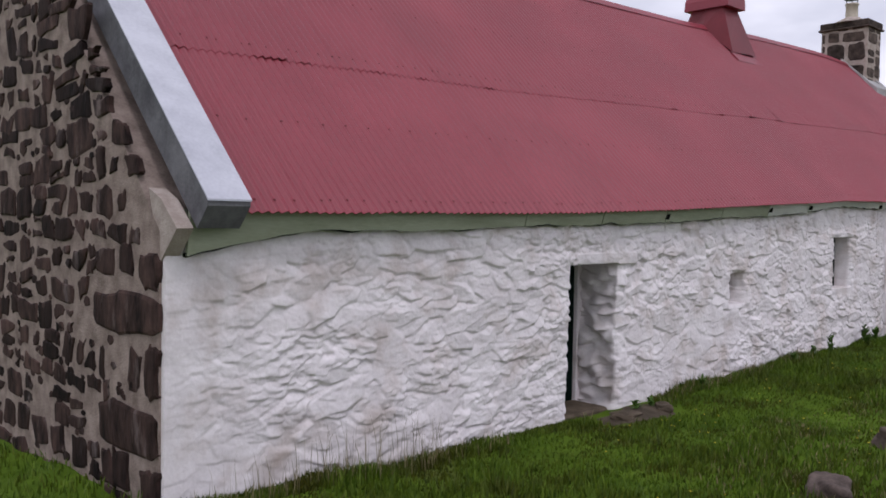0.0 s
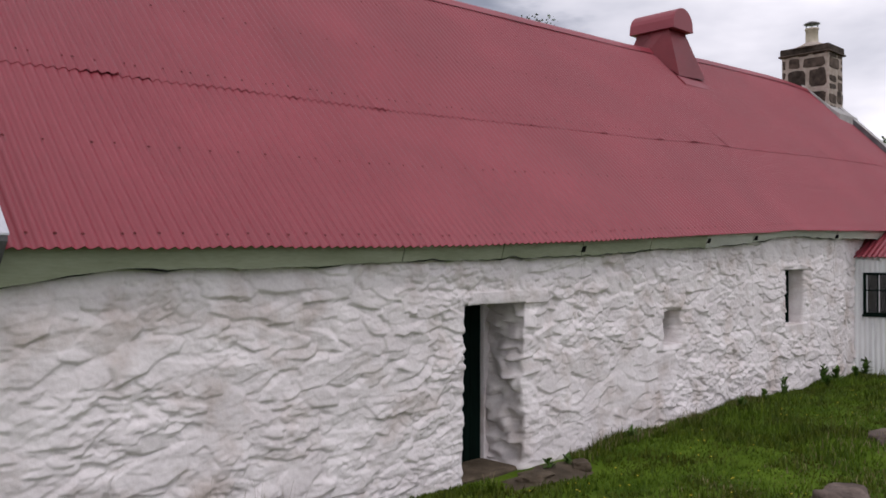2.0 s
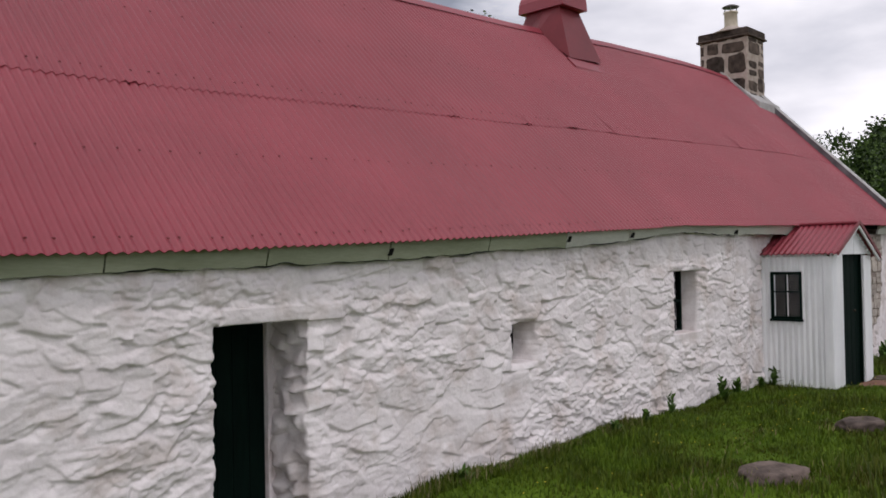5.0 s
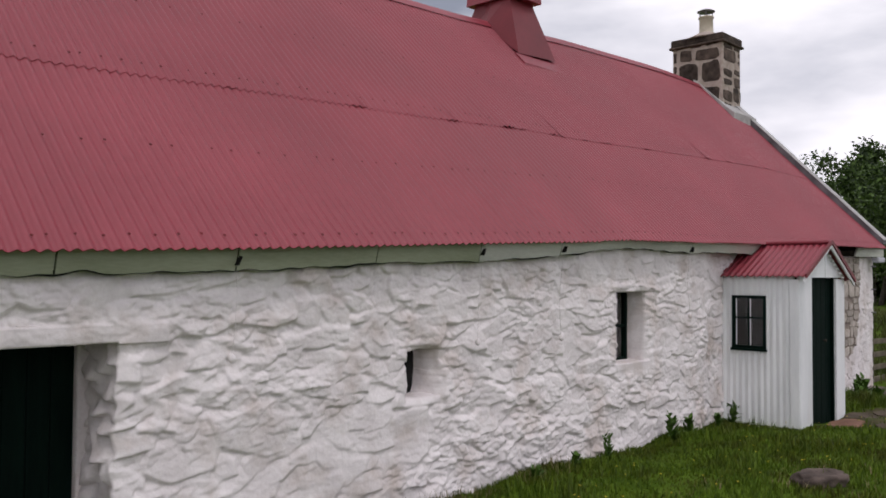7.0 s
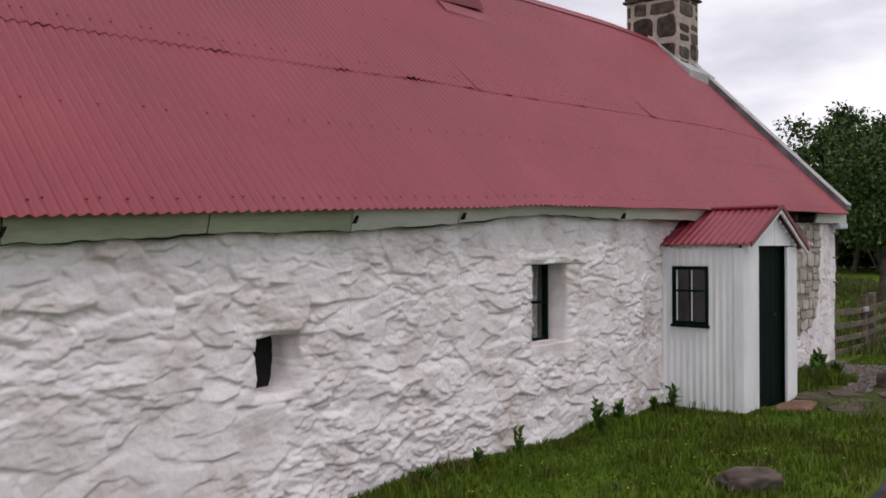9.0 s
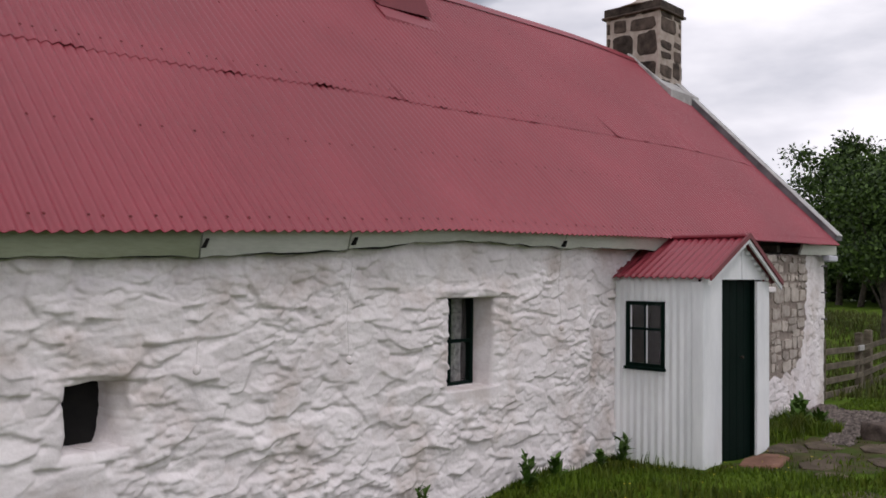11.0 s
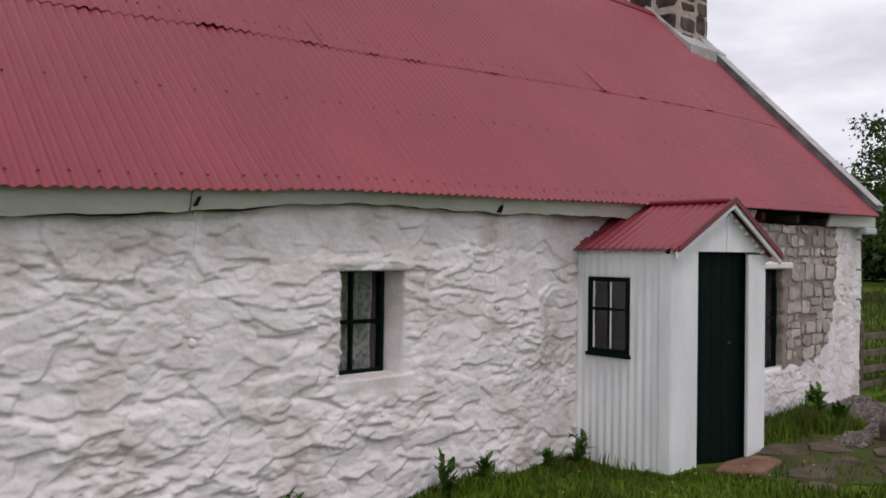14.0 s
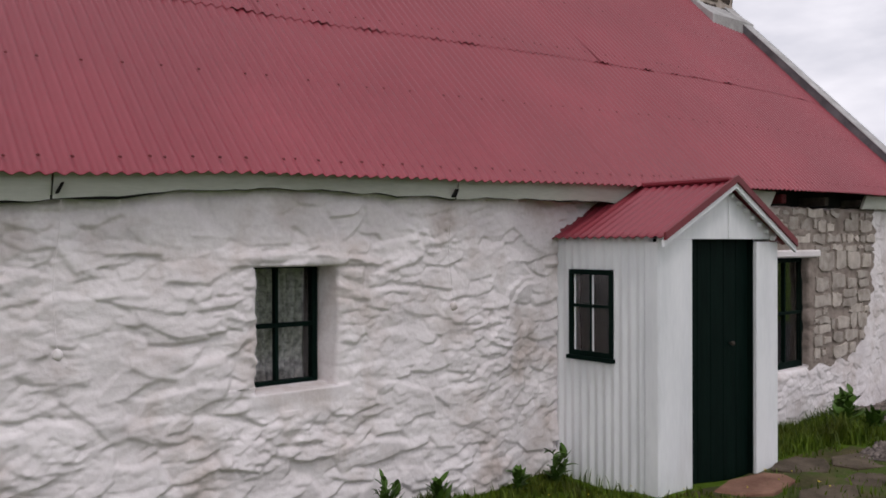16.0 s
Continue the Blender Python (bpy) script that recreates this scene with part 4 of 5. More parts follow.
def grass(name, n, area, hmin, hmax, mat, label, seed, keep=None, width=0.006, lean=0.5):
    rng = np.random.default_rng(seed)
    x, y = rng.uniform(area[0], area[1], n), rng.uniform(area[2], area[3], n)
    ok = ~in_box(x, y, (12.62, 14.25, -0.95, 0.3)) & ~(in_box(x, y, (13.0, 15.3, -2.2, -0.8)) & (rng.random(n) < (0.86 + 0.14 * (smooth_noise(x * 3, y * 3, 66) > 0.5)))) & ~gravel_edge(x, y) & ~in_box(x, y, (4.3, 5.4, -0.5, 0.1))
    if keep is not None:
        ok &= keep(x, y)
    x, y = x[ok], y[ok]
    n = len(x)
    h = rng.uniform(hmin, hmax, n) * (0.45 + 1.0 * smooth_noise(x * 1.6, y * 1.6, 81)) * (0.7 + 0.6 * smooth_noise(x * 6, y * 6, 82))
    a, w = rng.uniform(0, 2 * np.pi, n), width * rng.uniform(0.7, 1.5, n)
    la, lm = rng.uniform(0, 2 * np.pi, n), lean * h * rng.uniform(0.2, 1.0, n)
    z = ground_z(x, y) - 0.008
    cx, cy, lx, ly = np.cos(a) * w, np.sin(a) * w, np.cos(la) * lm, np.sin(la) * lm
    V = np.empty((n, 5, 3))
    V[:, 0] = np.stack([x - cx, y - cy, z], 1)
    V[:, 1] = np.stack([x + cx, y + cy, z], 1)
    V[:, 2] = np.stack([x + cx * 0.7 + lx * 0.35, y + cy * 0.7 + ly * 0.35, z + h * 0.6], 1)
    V[:, 3] = np.stack([x - cx * 0.7 + lx * 0.35, y - cy * 0.7 + ly * 0.35, z + h * 0.6], 1)
    V[:, 4] = np.stack([x + lx, y + ly, z + h], 1)
    base = (np.arange(n) * 5)[:, None]
    me = bpy.data.meshes.new(name)
    me.vertices.add(n * 5)
    me.vertices.foreach_set("co", V.ravel())
    loops = np.concatenate([base + np.array([[0, 1, 2, 3]]), base + np.array([[3, 2, 4]])], 1).ravel()
    me.loops.add(len(loops))
    me.loops.foreach_set("vertex_index", loops)
    me.polygons.add(2 * n)
    starts = np.stack([np.arange(n) * 7, np.arange(n) * 7 + 4], 1).ravel()
    me.polygons.foreach_set("loop_start", starts)
    me.update(calc_edges=True)
    me.validate()
    me.materials.append(mat)
    return tagged(new(name, me), label, "grass", kind="stuff")


grass("grass", 150000, (-4, 21, -3.45, 0.0), 0.028, 0.075, GRASS_BLADE, "short lush green grass sloping along the wall", 1, lambda x, y: y > path_edge(x) + 0.03)
grass("grass", 14000, (0.1, 12.6, -0.26, -0.03), 0.03, 0.085, GRASS_BLADE, "longer green grass along the foot of the wall", 2)
grass("grass", 9000, (-4.5, 0.0, 0.0, 4.0), 0.05, 0.12, GRASS_BLADE, "long grass at the foot of the stone gable", 3)
grass("dry_grass", 900, (0.1, 9.2, -0.26, -0.05), 0.06, 0.16, STRAW, "dry brown grass stalks against the whitewash", 4, lambda x, y: smooth_noise(x * 1.1, x * 0, 91) > 0.45, 0.003, 0.3)
grass("dry_grass", 5000, (0.5, 15, -3.4, -1.3), 0.04, 0.09, STRAW, "yellowed grass thinly mixed into the turf near the path", 11, lambda x, y: (smooth_noise(x * 0.8, y * 0.9, 93) > 0.5) & (y > path_edge(x)), 0.004, 0.6)
grass("grass", 9000, (0.3, 12.6, -3.2, -0.2), 0.09, 0.17, GRASS_BLADE, "scattered longer tufts of green grass", 12, lambda x, y: (smooth_noise(x * 2.3, y * 2.3, 94) > 0.66) & (y > path_edge(x) + 0.05))
grass("dry_grass", 130, (0.3, 2.3, -0.30, -0.06), 0.22, 0.42, STRAW, "tall thin seeding grass stalks beside the wall", 6, None, 0.002, 0.25)
grass("grass", 7000, (14.2, 16.8, -0.95, -0.05), 0.08, 0.20, GRASS_BLADE, "rough grass beside the porch", 7)
grass("field_grass", 26000, (19.5, 36, -3, 9), 0.08, 0.24, FIELD_BLADE, "rough meadow grass beyond the fence", 8, lambda x, y: y > 0.2 - (x - 19.5) * 0.4, 0.012)


def flowers():
    rng, v, f = random.Random(9), [], []
    for _ in range(230):
        x, y = rng.uniform(2, 14), rng.uniform(-2.7, -0.6)
        if smooth_noise(np.array([x * 0.8]), np.array([y * 0.9]), 95)[0] < 0.45:
            continue
        z, r, b = float(ground_z(x, y)) + rng.uniform(0.05, 0.09), rng.uniform(0.006, 0.011), len(v)
        v += [(x + r * math.cos(q * 1.2566), y + r * math.sin(q * 1.2566), z + 0.004) for q in range(5)] + [(x, y, z - 0.004)]
        f += [(b + q, b + (q + 1) % 5, b + 5) for q in range(5)]
    ob = obj("buttercups", v, f, YELLOW)
    tagged(ob, "scattered small yellow buttercups in the grass", "flowers", kind="stuff")


flowers()


# weeds --------------------------------------------------------------------
def leaf_mesh(bm, base, way, length, width, droop):
    """A pointed leaf with a folded midrib, along way."""
    way = Vector(way).normalized()
    side = way.cross(Vector((0, 0, 1)))
    side = side.normalized() if side.length > 0.01 else Vector((1, 0, 0))
    rows = []
    for k in range(5):
        f = k / 4
        p = Vector(base) + way * (length * f) + Vector((0, 0, -droop * f * f))
        w = width * math.sin(math.pi * min(0.98, 0.12 + 0.86 * f))
        rows.append([bm.verts.new(p - side * w + Vector((0, 0, w * 0.3))), bm.verts.new(p), bm.verts.new(p + side * w + Vector((0, 0, w * 0.3)))])
    for a, b in zip(rows, rows[1:]):
        bm.faces.new((a[0], a[1], b[1], b[0]))
        bm.faces.new((a[1], a[2], b[2], b[1]))


def weed(x, y, height, leaves, spread, seed, label, name="dock_plant"):
    rng = random.Random(seed)
    z = float(ground_z(x, y))
    t = thing(name, (x, y, z), label, "plant")
    for s in range(1 + leaves // 9):
        lx, ly = rng.uniform(-1, 1) * spread * 0.3, rng.uniform(-0.6, 0.3) * spread * 0.3
        h = height * rng.uniform(0.7, 1.0)
        bm = bmesh.new()
        rings = []
        for k in range(5):
            f = k / 4
            c, r = Vector((x + lx * f * 1.5, y + ly * f, z - 0.02 + h * f)), 0.006 * (1 - 0.6 * f)
            rings.append([bm.verts.new(c + Vector((r * math.cos(q * 1.5708), r * math.sin(q * 1.5708), 0))) for q in range(4)])
        for a, b in zip(rings, rings[1:]):
            for q in range(4):
                bm.faces.new((a[q], a[(q + 1) % 4], b[(q + 1) % 4], b[q]))
        under(part("stem", bm, LEAF_WEED), t)
        for k in range(18):
            f, a = rng.uniform(0.05, 1.0), rng.uniform(0, 6.283)
            bm = bmesh.new()
            c = (x + lx * f * 1.5, y + ly * f, z + h * f - 0.02)
            leaf_mesh(bm, c, (math.cos(a), math.sin(a) * 0.7 - 0.2, rng.uniform(0.4, 1.9)), spread * rng.uniform(0.40, 0.95) * (1.1 - 0.5 * f), spread * rng.uniform(0.07, 0.135), rng.uniform(0, 0.06))
            under(part("leaf", bm, LEAF_WEED, smooth=True), t)


for i, (x, h, n, s) in enumerate(((8.55, 0.10, 9, 0.12), (9.13, 0.15, 9, 0.13), (9.68, 0.30, 12, 0.12), (10.95, 0.27, 18, 0.15), (11.35, 0.18, 12, 0.16), (12.05, 0.17, 12, 0.15), (12.42, 0.24, 16, 0.18), (5.0, 0.10, 9, 0.10), (5.25, 0.08, 9, 0.10), (6.3, 0.10, 9, 0.12))):
    weed(x, -0.17, h * 1.1, n, s * 1.35, 40 + i, "broad-leaved green dock plant growing against the wall")
weed(16.15, -0.42, 0.40, 45, 0.30, 61, "bushy dark green weeds beside the gravel", "weed_clump")
weed(15.85, -0.55, 0.30, 40, 0.28, 62, "bushy dark green weeds beside the gravel", "weed_clump")
weed(16.4, -0.60, 0.22, 36, 0.28, 63, "bushy dark green weeds beside the gravel", "weed_clump")


# rocks ---------------------------------------------------------------------
def rock(x, y, rx, ry, rz, turn, seed, label, mat=ROCK, sink=0.35):
    bm = bmesh.new()
    bmesh.ops.create_icosphere(bm, subdivisions=4, radius=1.0)
    off = Vector((seed * 3.1, seed * 1.7, 0))
    for v in bm.verts:
        p = v.co.copy()
        q = Vector((max(-0.82, min(0.82, p.x)), max(-0.80, min(0.80, p.y)), max(-0.6, min(0.62, p.z))))
        d = 1 + 0.30 * noise.noise(p * 1.3 + off) + 0.10 * noise.noise(p * 3.7 + off) + 0.035 * noise.noise(p * 9 + off)
        v.co = Vector((q.x * rx * d, q.y * ry * d, q.z * rz * 1.5 * d))
    ob = part("rock", bm, mat, None, "", True)
    ob.matrix_world = pose(x, y, float(ground_z(x, y)) + rz * (0.5 - sink), 0, 0, turn)
    tagged(ob, label, "rock", "rocks in the grass")
    return ob


rock(3.62, -2.66, 0.22, 0.17, 0.12, 20, 1, "rounded grey-brown rock lying in the grass")
rock(5.22, -2.60, 0.25, 0.18, 0.14, -25, 2, "angular reddish-brown rock lying in the grass")
rock(7.50, -2.24, 0.33, 0.21, 0.075, -30, 3, "flat brown rock lying in the grass")
rock(9.75, -2.14, 0.25, 0.17, 0.085, -35, 4, "flat brown rock lying in the grass")
rock(4.72, -0.25, 0.20, 0.13, 0.035, 10, 5, "worn earthy doorstep stone before the byre door", FLAG)
rock(5.25, -0.32, 0.13, 0.10, 0.05, 40, 6, "flat brown stone beside the byre door", FLAG)

# trodden earth before the byre door
v, f, n = [], [], 24
for r in range(4):
    for q in range(n):
        a, rad = 2 * math.pi * q / n, (r / 3) * (1 + 0.15 * math.sin(3 * q) + 0.1 * math.sin(7 * q))
        x, y = 4.85 + 0.50 * rad * math.cos(a), -0.28 + 0.25 * rad * math.sin(a)
        v.append((x, y, float(ground_z(x, y)) + 0.012 * (1 - r / 3) + 0.004))
f = [(r * n + q, r * n + (q + 1) % n, (r + 1) * n + (q + 1) % n, (r + 1) * n + q) for r in range(3) for q in range(n)]
tagged(obj("bare_earth", v, f, FLAG, smooth=True), "trodden brown earth before the byre door", "ground", kind="structure")

# tarmac strip that the walker follows
xs, ys = np.arange(-30, 40, 0.2), np.linspace(0, 1, 14)
v = []
for t in ys:
    for x in xs:
        edge = float(path_edge(x))
        y = edge + (-6.6 - edge) * t
        v.append((x, y, float(ground_z(x, y)) + 0.012))
path = obj("path", v, [q[::-1] for q in grid_faces(len(xs), len(ys))], TARMAC, smooth=True)
tagged(path, "grey worn tarmac path alongside the grass", "path", kind="structure")


# gravel --------------------------------------------------------------------
def gravel():
    gxs, gys = np.arange(14.0, 20.1, 0.1), np.arange(-2.0, 0.35, 0.1)
    v, f = [], []
    for y in gys:
        for x in gxs:
            v.append((x, y, float(ground_z(x, y)) + 0.010))
    w = len(gxs)
    for j in range(len(gys) - 1):
        for i in range(w - 1):
            if bool(gravel_edge(np.array(gxs[i] + 0.05), np.array(gys[j] + 0.05))):
                f.append((j * w + i, j * w + i + 1, (j + 1) * w + i + 1, (j + 1) * w + i))
    tagged(obj("gravel_bed", v, f, GRAVEL_GROUND, smooth=True), "grey-brown gravel bed at the end of the house", "gravel", kind="structure")
    rng = np.random.default_rng(12)
    n = 5200
    x, y = rng.uniform(14.0, 19.2, n), rng.uniform(-2.0, 0.25, n)
    ok = gravel_edge(x, y)
    x, y = x[ok], y[ok]
    verts, faces = [], []
    for a, b in zip(x, y):
        s, z, k = rng.uniform(0.012, 0.034), float(ground_z(a, b)) + 0.012, len(verts)
        j = rng.uniform(0.7, 1.3, 6)
        verts += [(a - s * j[0], b, z), (a, b - s * j[1], z), (a + s * j[2], b, z), (a, b + s * j[3], z), (a + s * 0.2, b, z + s * 0.8 * j[4]), (a, b, z - 0.02)]
        faces += [(k, k + 1, k + 4), (k + 1, k + 2, k + 4), (k + 2, k + 3, k + 4), (k + 3, k, k + 4), (k + 1, k, k + 5), (k + 2, k + 1, k + 5), (k + 3, k + 2, k + 5), (k, k + 3, k + 5)]
    tagged(obj("gravel", verts, faces, GRAVEL), "loose grey and brown gravel stones", "gravel", kind="stuff")


gravel()


def flagstone(cx, cy, rx, ry, h, seed, mat, name, label):
    rng = random.Random(seed)
    n = 7
    ring = [(rx * (0.75 + 0.4 * rng.random()) * math.cos(2 * math.pi * k / n), ry * (0.75 + 0.4 * rng.random()) * math.sin(2 * math.pi * k / n)) for k in range(n)]
    z = float(ground_z(cx, cy))
    bm = bmesh.new()
    rows = [[bm.verts.new((cx + px * s, cy + py * s, z + dz)) for px, py in ring] for s, dz in ((1, -0.05), (1, h * 0.7), (0.95, h))]
    for a, b in zip(rows, rows[1:]):
        for k in range(n):
            bm.faces.new((a[k], a[(k + 1) % n], b[(k + 1) % n], b[k]))
    bm.faces.new(rows[-1])
    ob = part(name, bm, mat)
    tagged(ob, label, "paving stone", "paving by the porch")


flagstone(13.50, -1.12, 0.46, 0.20, 0.05, 1, FLAG_RED, "doorstep", "worn red sandstone step before the porch door")
for i, (x, y, rx, ry) in enumerate(((14.25, -1.05, 0.30, 0.20), (14.75, -1.28, 0.32, 0.22), (14.2, -1.5, 0.34, 0.22), (13.55, -1.62, 0.32, 0.20), (14.85, -1.78, 0.34, 0.2), (13.0, -1.9, 0.28, 0.2), (15.3, -2.15, 0.36, 0.24), (14.3, -2.05, 0.34, 0.22), (12.4, -2.35, 0.36, 0.24))):
    flagstone(x, y, rx, ry, 0.014, 20 + i, FLAG, "flagstone", "worn flat brown flagstone sunk in turf")

rock(15.50, -1.58, 0.24, 0.20, 0.16, 15, 8, "squarish dark brown stone block beside the gravel", sink=0.2)

# muddy worn ground round the paving
xs, ys = np.arange(12.6, 16.4, 0.12), np.arange(-2.62, -0.78, 0.12)
v = [(x, y, float(ground_z(x, y)) + 0.006) for y in ys for x in xs]
f = []
for j in range(len(ys) - 1):
    for i in range(len(xs) - 1):
        if ((xs[i] - 14.3) / 1.75) ** 2 + ((ys[j] + 1.55) / 0.85) ** 2 < 0.8 + 0.35 * math.sin(xs[i] * 4) * math.sin(ys[j] * 5 + 1):
            f.append((j * len(xs) + i, j * len(xs) + i + 1, (j + 1) * len(xs) + i + 1, (j + 1) * len(xs) + i))
tagged(obj("worn_ground", v, f, MUD, smooth=True), "muddy worn turf round sunken flagstones", "ground", kind="structure")


# hanging cords with stone weights -------------------------------------------
for i, (x, zt, zb) in enumerate(((5.56, 1.84, 1.30), (7.90, 1.95, 1.28), (9.05, 2.0, 1.26), (11.52, 2.06, 1.38))):
    t = thing("hanging_cord", (x, -0.06, zt), "thin wire hanging from the eaves with a small stone weight", "cord", "cords along the eaves")
    bm = bmesh.new()
    rings = []
    for k in range(9):
        f = k / 8
        c = (x + 0.02 * math.sin(f * 4 + i), -0.085 - 0.006 * math.sin(f * 9), zt + (zb - zt) * f)
        rings.append([bm.verts.new((c[0] + 0.0018 * math.cos(q * 2.094), c[1] + 0.0018 * math.sin(q * 2.094), c[2])) for q in range(3)])
    for a, b in zip(rings, rings[1:]):
        for q in range(3):
            bm.faces.new((a[q], a[(q + 1) % 3], b[(q + 1) % 3], b[q]))
    under(part("wire", bm, LIMEWASH), t)
    bm = bmesh.new()
    bmesh.ops.create_icosphere(bm, subdivisions=2, radius=0.026)
    for v in bm.verts:
        v.co = Vector((v.co.x, v.co.y * 0.8, v.co.z * 1.2)) * (1 + 0.25 * noise.noise(v.co * 40 + Vector((i, 0, 0)))) + Vector((x + 0.02 * math.sin(4 + i), -0.09, zb - 0.02))
    under(part("stone_weight", bm, LIMEWASH, None, "whitewashed pebble weight", True), t)
    under(part("hook", box((x - 0.004, -0.15, zt + 0.015), (x + 0.004, -0.10, zt + 0.075), 0.002, None, Matrix.Rotation(radians(25), 3, "Y")), DARK, None, "rusty iron eaves hook"), t)


# fence -----------------------------------------------------------------------
fence = thing("fence", (19.6, 0.45, 0), "weathered grey timber post-and-rail fence", "fence")
FP = ((19.42, 0.42), (21.95, 0.62), (22.55, 0.64), (25.2, 0.95), (28.0, 1.15), (31.0, 1.25))


def fence_board(name, p, q, z0, z1, h, t):
    a, b = Vector((*p, 0)), Vector((*q, 0))
    d = b - a
    bm = box((-d.length / 2, -t / 2, -h / 2), (d.length / 2, t / 2, h / 2), 0.006)
    ob = part(name, bm, FENCE_WOOD)
    mid = (a + b) / 2
    ob.matrix_world = Matrix.Translation((mid.x, mid.y, (z0 + z1) / 2)) @ Matrix.Rotation(math.atan2(d.y, d.x), 4, "Z") @ Matrix.Rotation(-math.atan2(z1 - z0, d.length), 4, "Y")
    under(ob, fence)


for i, (x, y) in enumerate(FP):
    z = float(ground_z(x, y))
    under(part("post", box((x - 0.075, y - 0.06, z - 0.3), (x + 0.075, y + 0.06, z + (1.04 if i in (1, 2) else 0.97)), 0.015), FENCE_WOOD), fence)
for (p, q) in zip(FP, FP[1:]):
    zp, zq = float(ground_z(*p)), float(ground_z(*q))
    for h in (0.07, 0.29, 0.52, 0.76):
        fence_board("rail", (p[0], p[1] - 0.065), (q[0], q[1] - 0.065), zp + h, zq + h, 0.10, 0.025)
fence_board("brace", (21.3, 0.50), (21.95, 0.54), float(ground_z(21.3, 0.5)) + 0.05, float(ground_z(21.9, 0.5)) + 0.95, 0.06, 0.025)

under(part("latch_plate", box((21.55, 0.48, 0.53), (21.80, 0.52, 0.62), 0.004), CEMENT_LIGHT, None, "small pale plate on the rail"), fence)


# trees -------------------------------------------------------------------------
def tree(x, y, height, spread, seed, leaves=15000, low=0.22, leaf=0.105, gaps=0.0):
    rng = np.random.default_rng(seed)
    z0 = float(ground_z(x, y))
    t = thing("tree", (x, y, z0), "broad leafy dark green tree beyond the fence", "tree", "trees beyond the house")
    bm = bmesh.new()

    def limb(a, b, r0, r1, seg=5):
        a, b, rows = Vector(a), Vector(b), []
        bowed = Vector((rng.normal(0, 0.06), rng.normal(0, 0.06), 0.05)) * (b - a).length
        for k in range(seg + 1):
            f = k / seg
            c, r = a.lerp(b, f) + bowed * math.sin(math.pi * f), r0 + (r1 - r0) * f
            rows.append([bm.verts.new(c + Vector((r * math.cos(q * 1.0472), r * math.sin(q * 1.0472), 0))) for q in range(6)])
        for p, n in zip(rows, rows[1:]):
            for q in range(6):
                bm.faces.new((p[q], p[(q + 1) % 6], n[(q + 1) % 6], n[q]))

    trunk_top = (x + rng.normal(0, 0.3), y + rng.normal(0, 0.3), z0 + height * 0.55)
    limb((x, y, z0 - 0.3), trunk_top, height * 0.022, height * 0.011)
    tips = []
    for k in range(15):
        a, f = rng.uniform(0, 6.283), rng.uniform(0.3, 1.0)
        s = Vector((x, y, z0)).lerp(Vector(trunk_top), f)
        rad, up = spread * rng.uniform(0.35, 0.88) * (1.0 if f < 0.75 else 0.6), height * (low + (1 - low) * rng.uniform(0.15, 0.97))
        e = Vector((x + rad * math.cos(a), y + rad * math.sin(a), z0 + max(up, height * low)))
        limb(s, e, height * 0.008, height * 0.002, 4)
        tips += [e, s.lerp(e, 0.7)]
    tips += [Vector(trunk_top) + Vector((rng.normal(0, spread * 0.25), rng.normal(0, spread * 0.25), height * rng.uniform(0.2, 0.43))) for _ in range(7)]
    under(part("trunk", bm, BARK, None, "", True), t)
    tips = np.array([tuple(p) for p in tips])
    pick = rng.integers(0, len(tips), leaves)
    size = spread * rng.uniform(0.20, 0.40, len(tips))
    off = rng.normal(0, 0.55, (leaves, 3))
    c = tips[pick] + off * size[pick][:, None] * np.array([1.15, 1.15, 0.75])
    c[:, 2] = np.maximum(c[:, 2], z0 + 0.2)
    u = rng.normal(0, 1, (leaves, 3))
    u /= np.linalg.norm(u, axis=1, keepdims=True)
    w = np.cross(u, rng.normal(0, 1, (leaves, 3)))
    w /= np.linalg.norm(w, axis=1, keepdims=True)
    s = leaf * rng.uniform(0.5, 1.3, (leaves, 1))
    V = np.stack([c - u * s, c - w * s * 0.55, c + u * s, c + w * s * 0.55], 1).reshape(-1, 3)
    under(obj("crown", V.tolist(), [(4 * k, 4 * k + 1, 4 * k + 2, 4 * k + 3) for k in range(leaves)], LEAF_DARK), t)


EYE0 = (4.5, -4.6)
for i, (bearing, far, h, sp) in enumerate(((18.0, 44, 8.9, 1.8), (16.9, 42, 7.7, 3.0), (15.0, 45, 7.9, 3.4), (12.6, 40, 7.4, 3.2), (10.0, 43, 8.2, 3.4), (7.0, 41, 8.0, 3.4), (3.5, 43, 8.6, 3.5), (16.2, 53, 9.4, 3.8), (12.0, 54, 9.8, 4.0))):
    tree(EYE0[0] + far * math.cos(radians(bearing)), EYE0[1] + far * math.sin(radians(bearing)), h * 0.83, sp, 300 + i, 13000, low=0.08)
for i, (bearing, far, h, sp) in enumerate(((22.2, 50, 3.8, 2.6), (20.2, 50, 4.0, 2.8), (18.2, 50, 4.0, 3.0), (16.0, 50, 4.0, 3.0), (13.6, 49, 4.0, 3.2), (11.0, 49, 4.0, 3.2), (8.0, 48, 3.6, 3.0))):
    tree(EYE0[0] + far * math.cos(radians(bearing)), EYE0[1] + far * math.sin(radians(bearing)), h, sp, 340 + i, 12000, 0.0, 0.20)
tree(30.5, 2.65, 4.6, 1.5, 371, 9000, 0.36, 0.07)
tree(33.0, 23.4, 13.6, 2.0, 360, 1100, 0.3, 0.09)


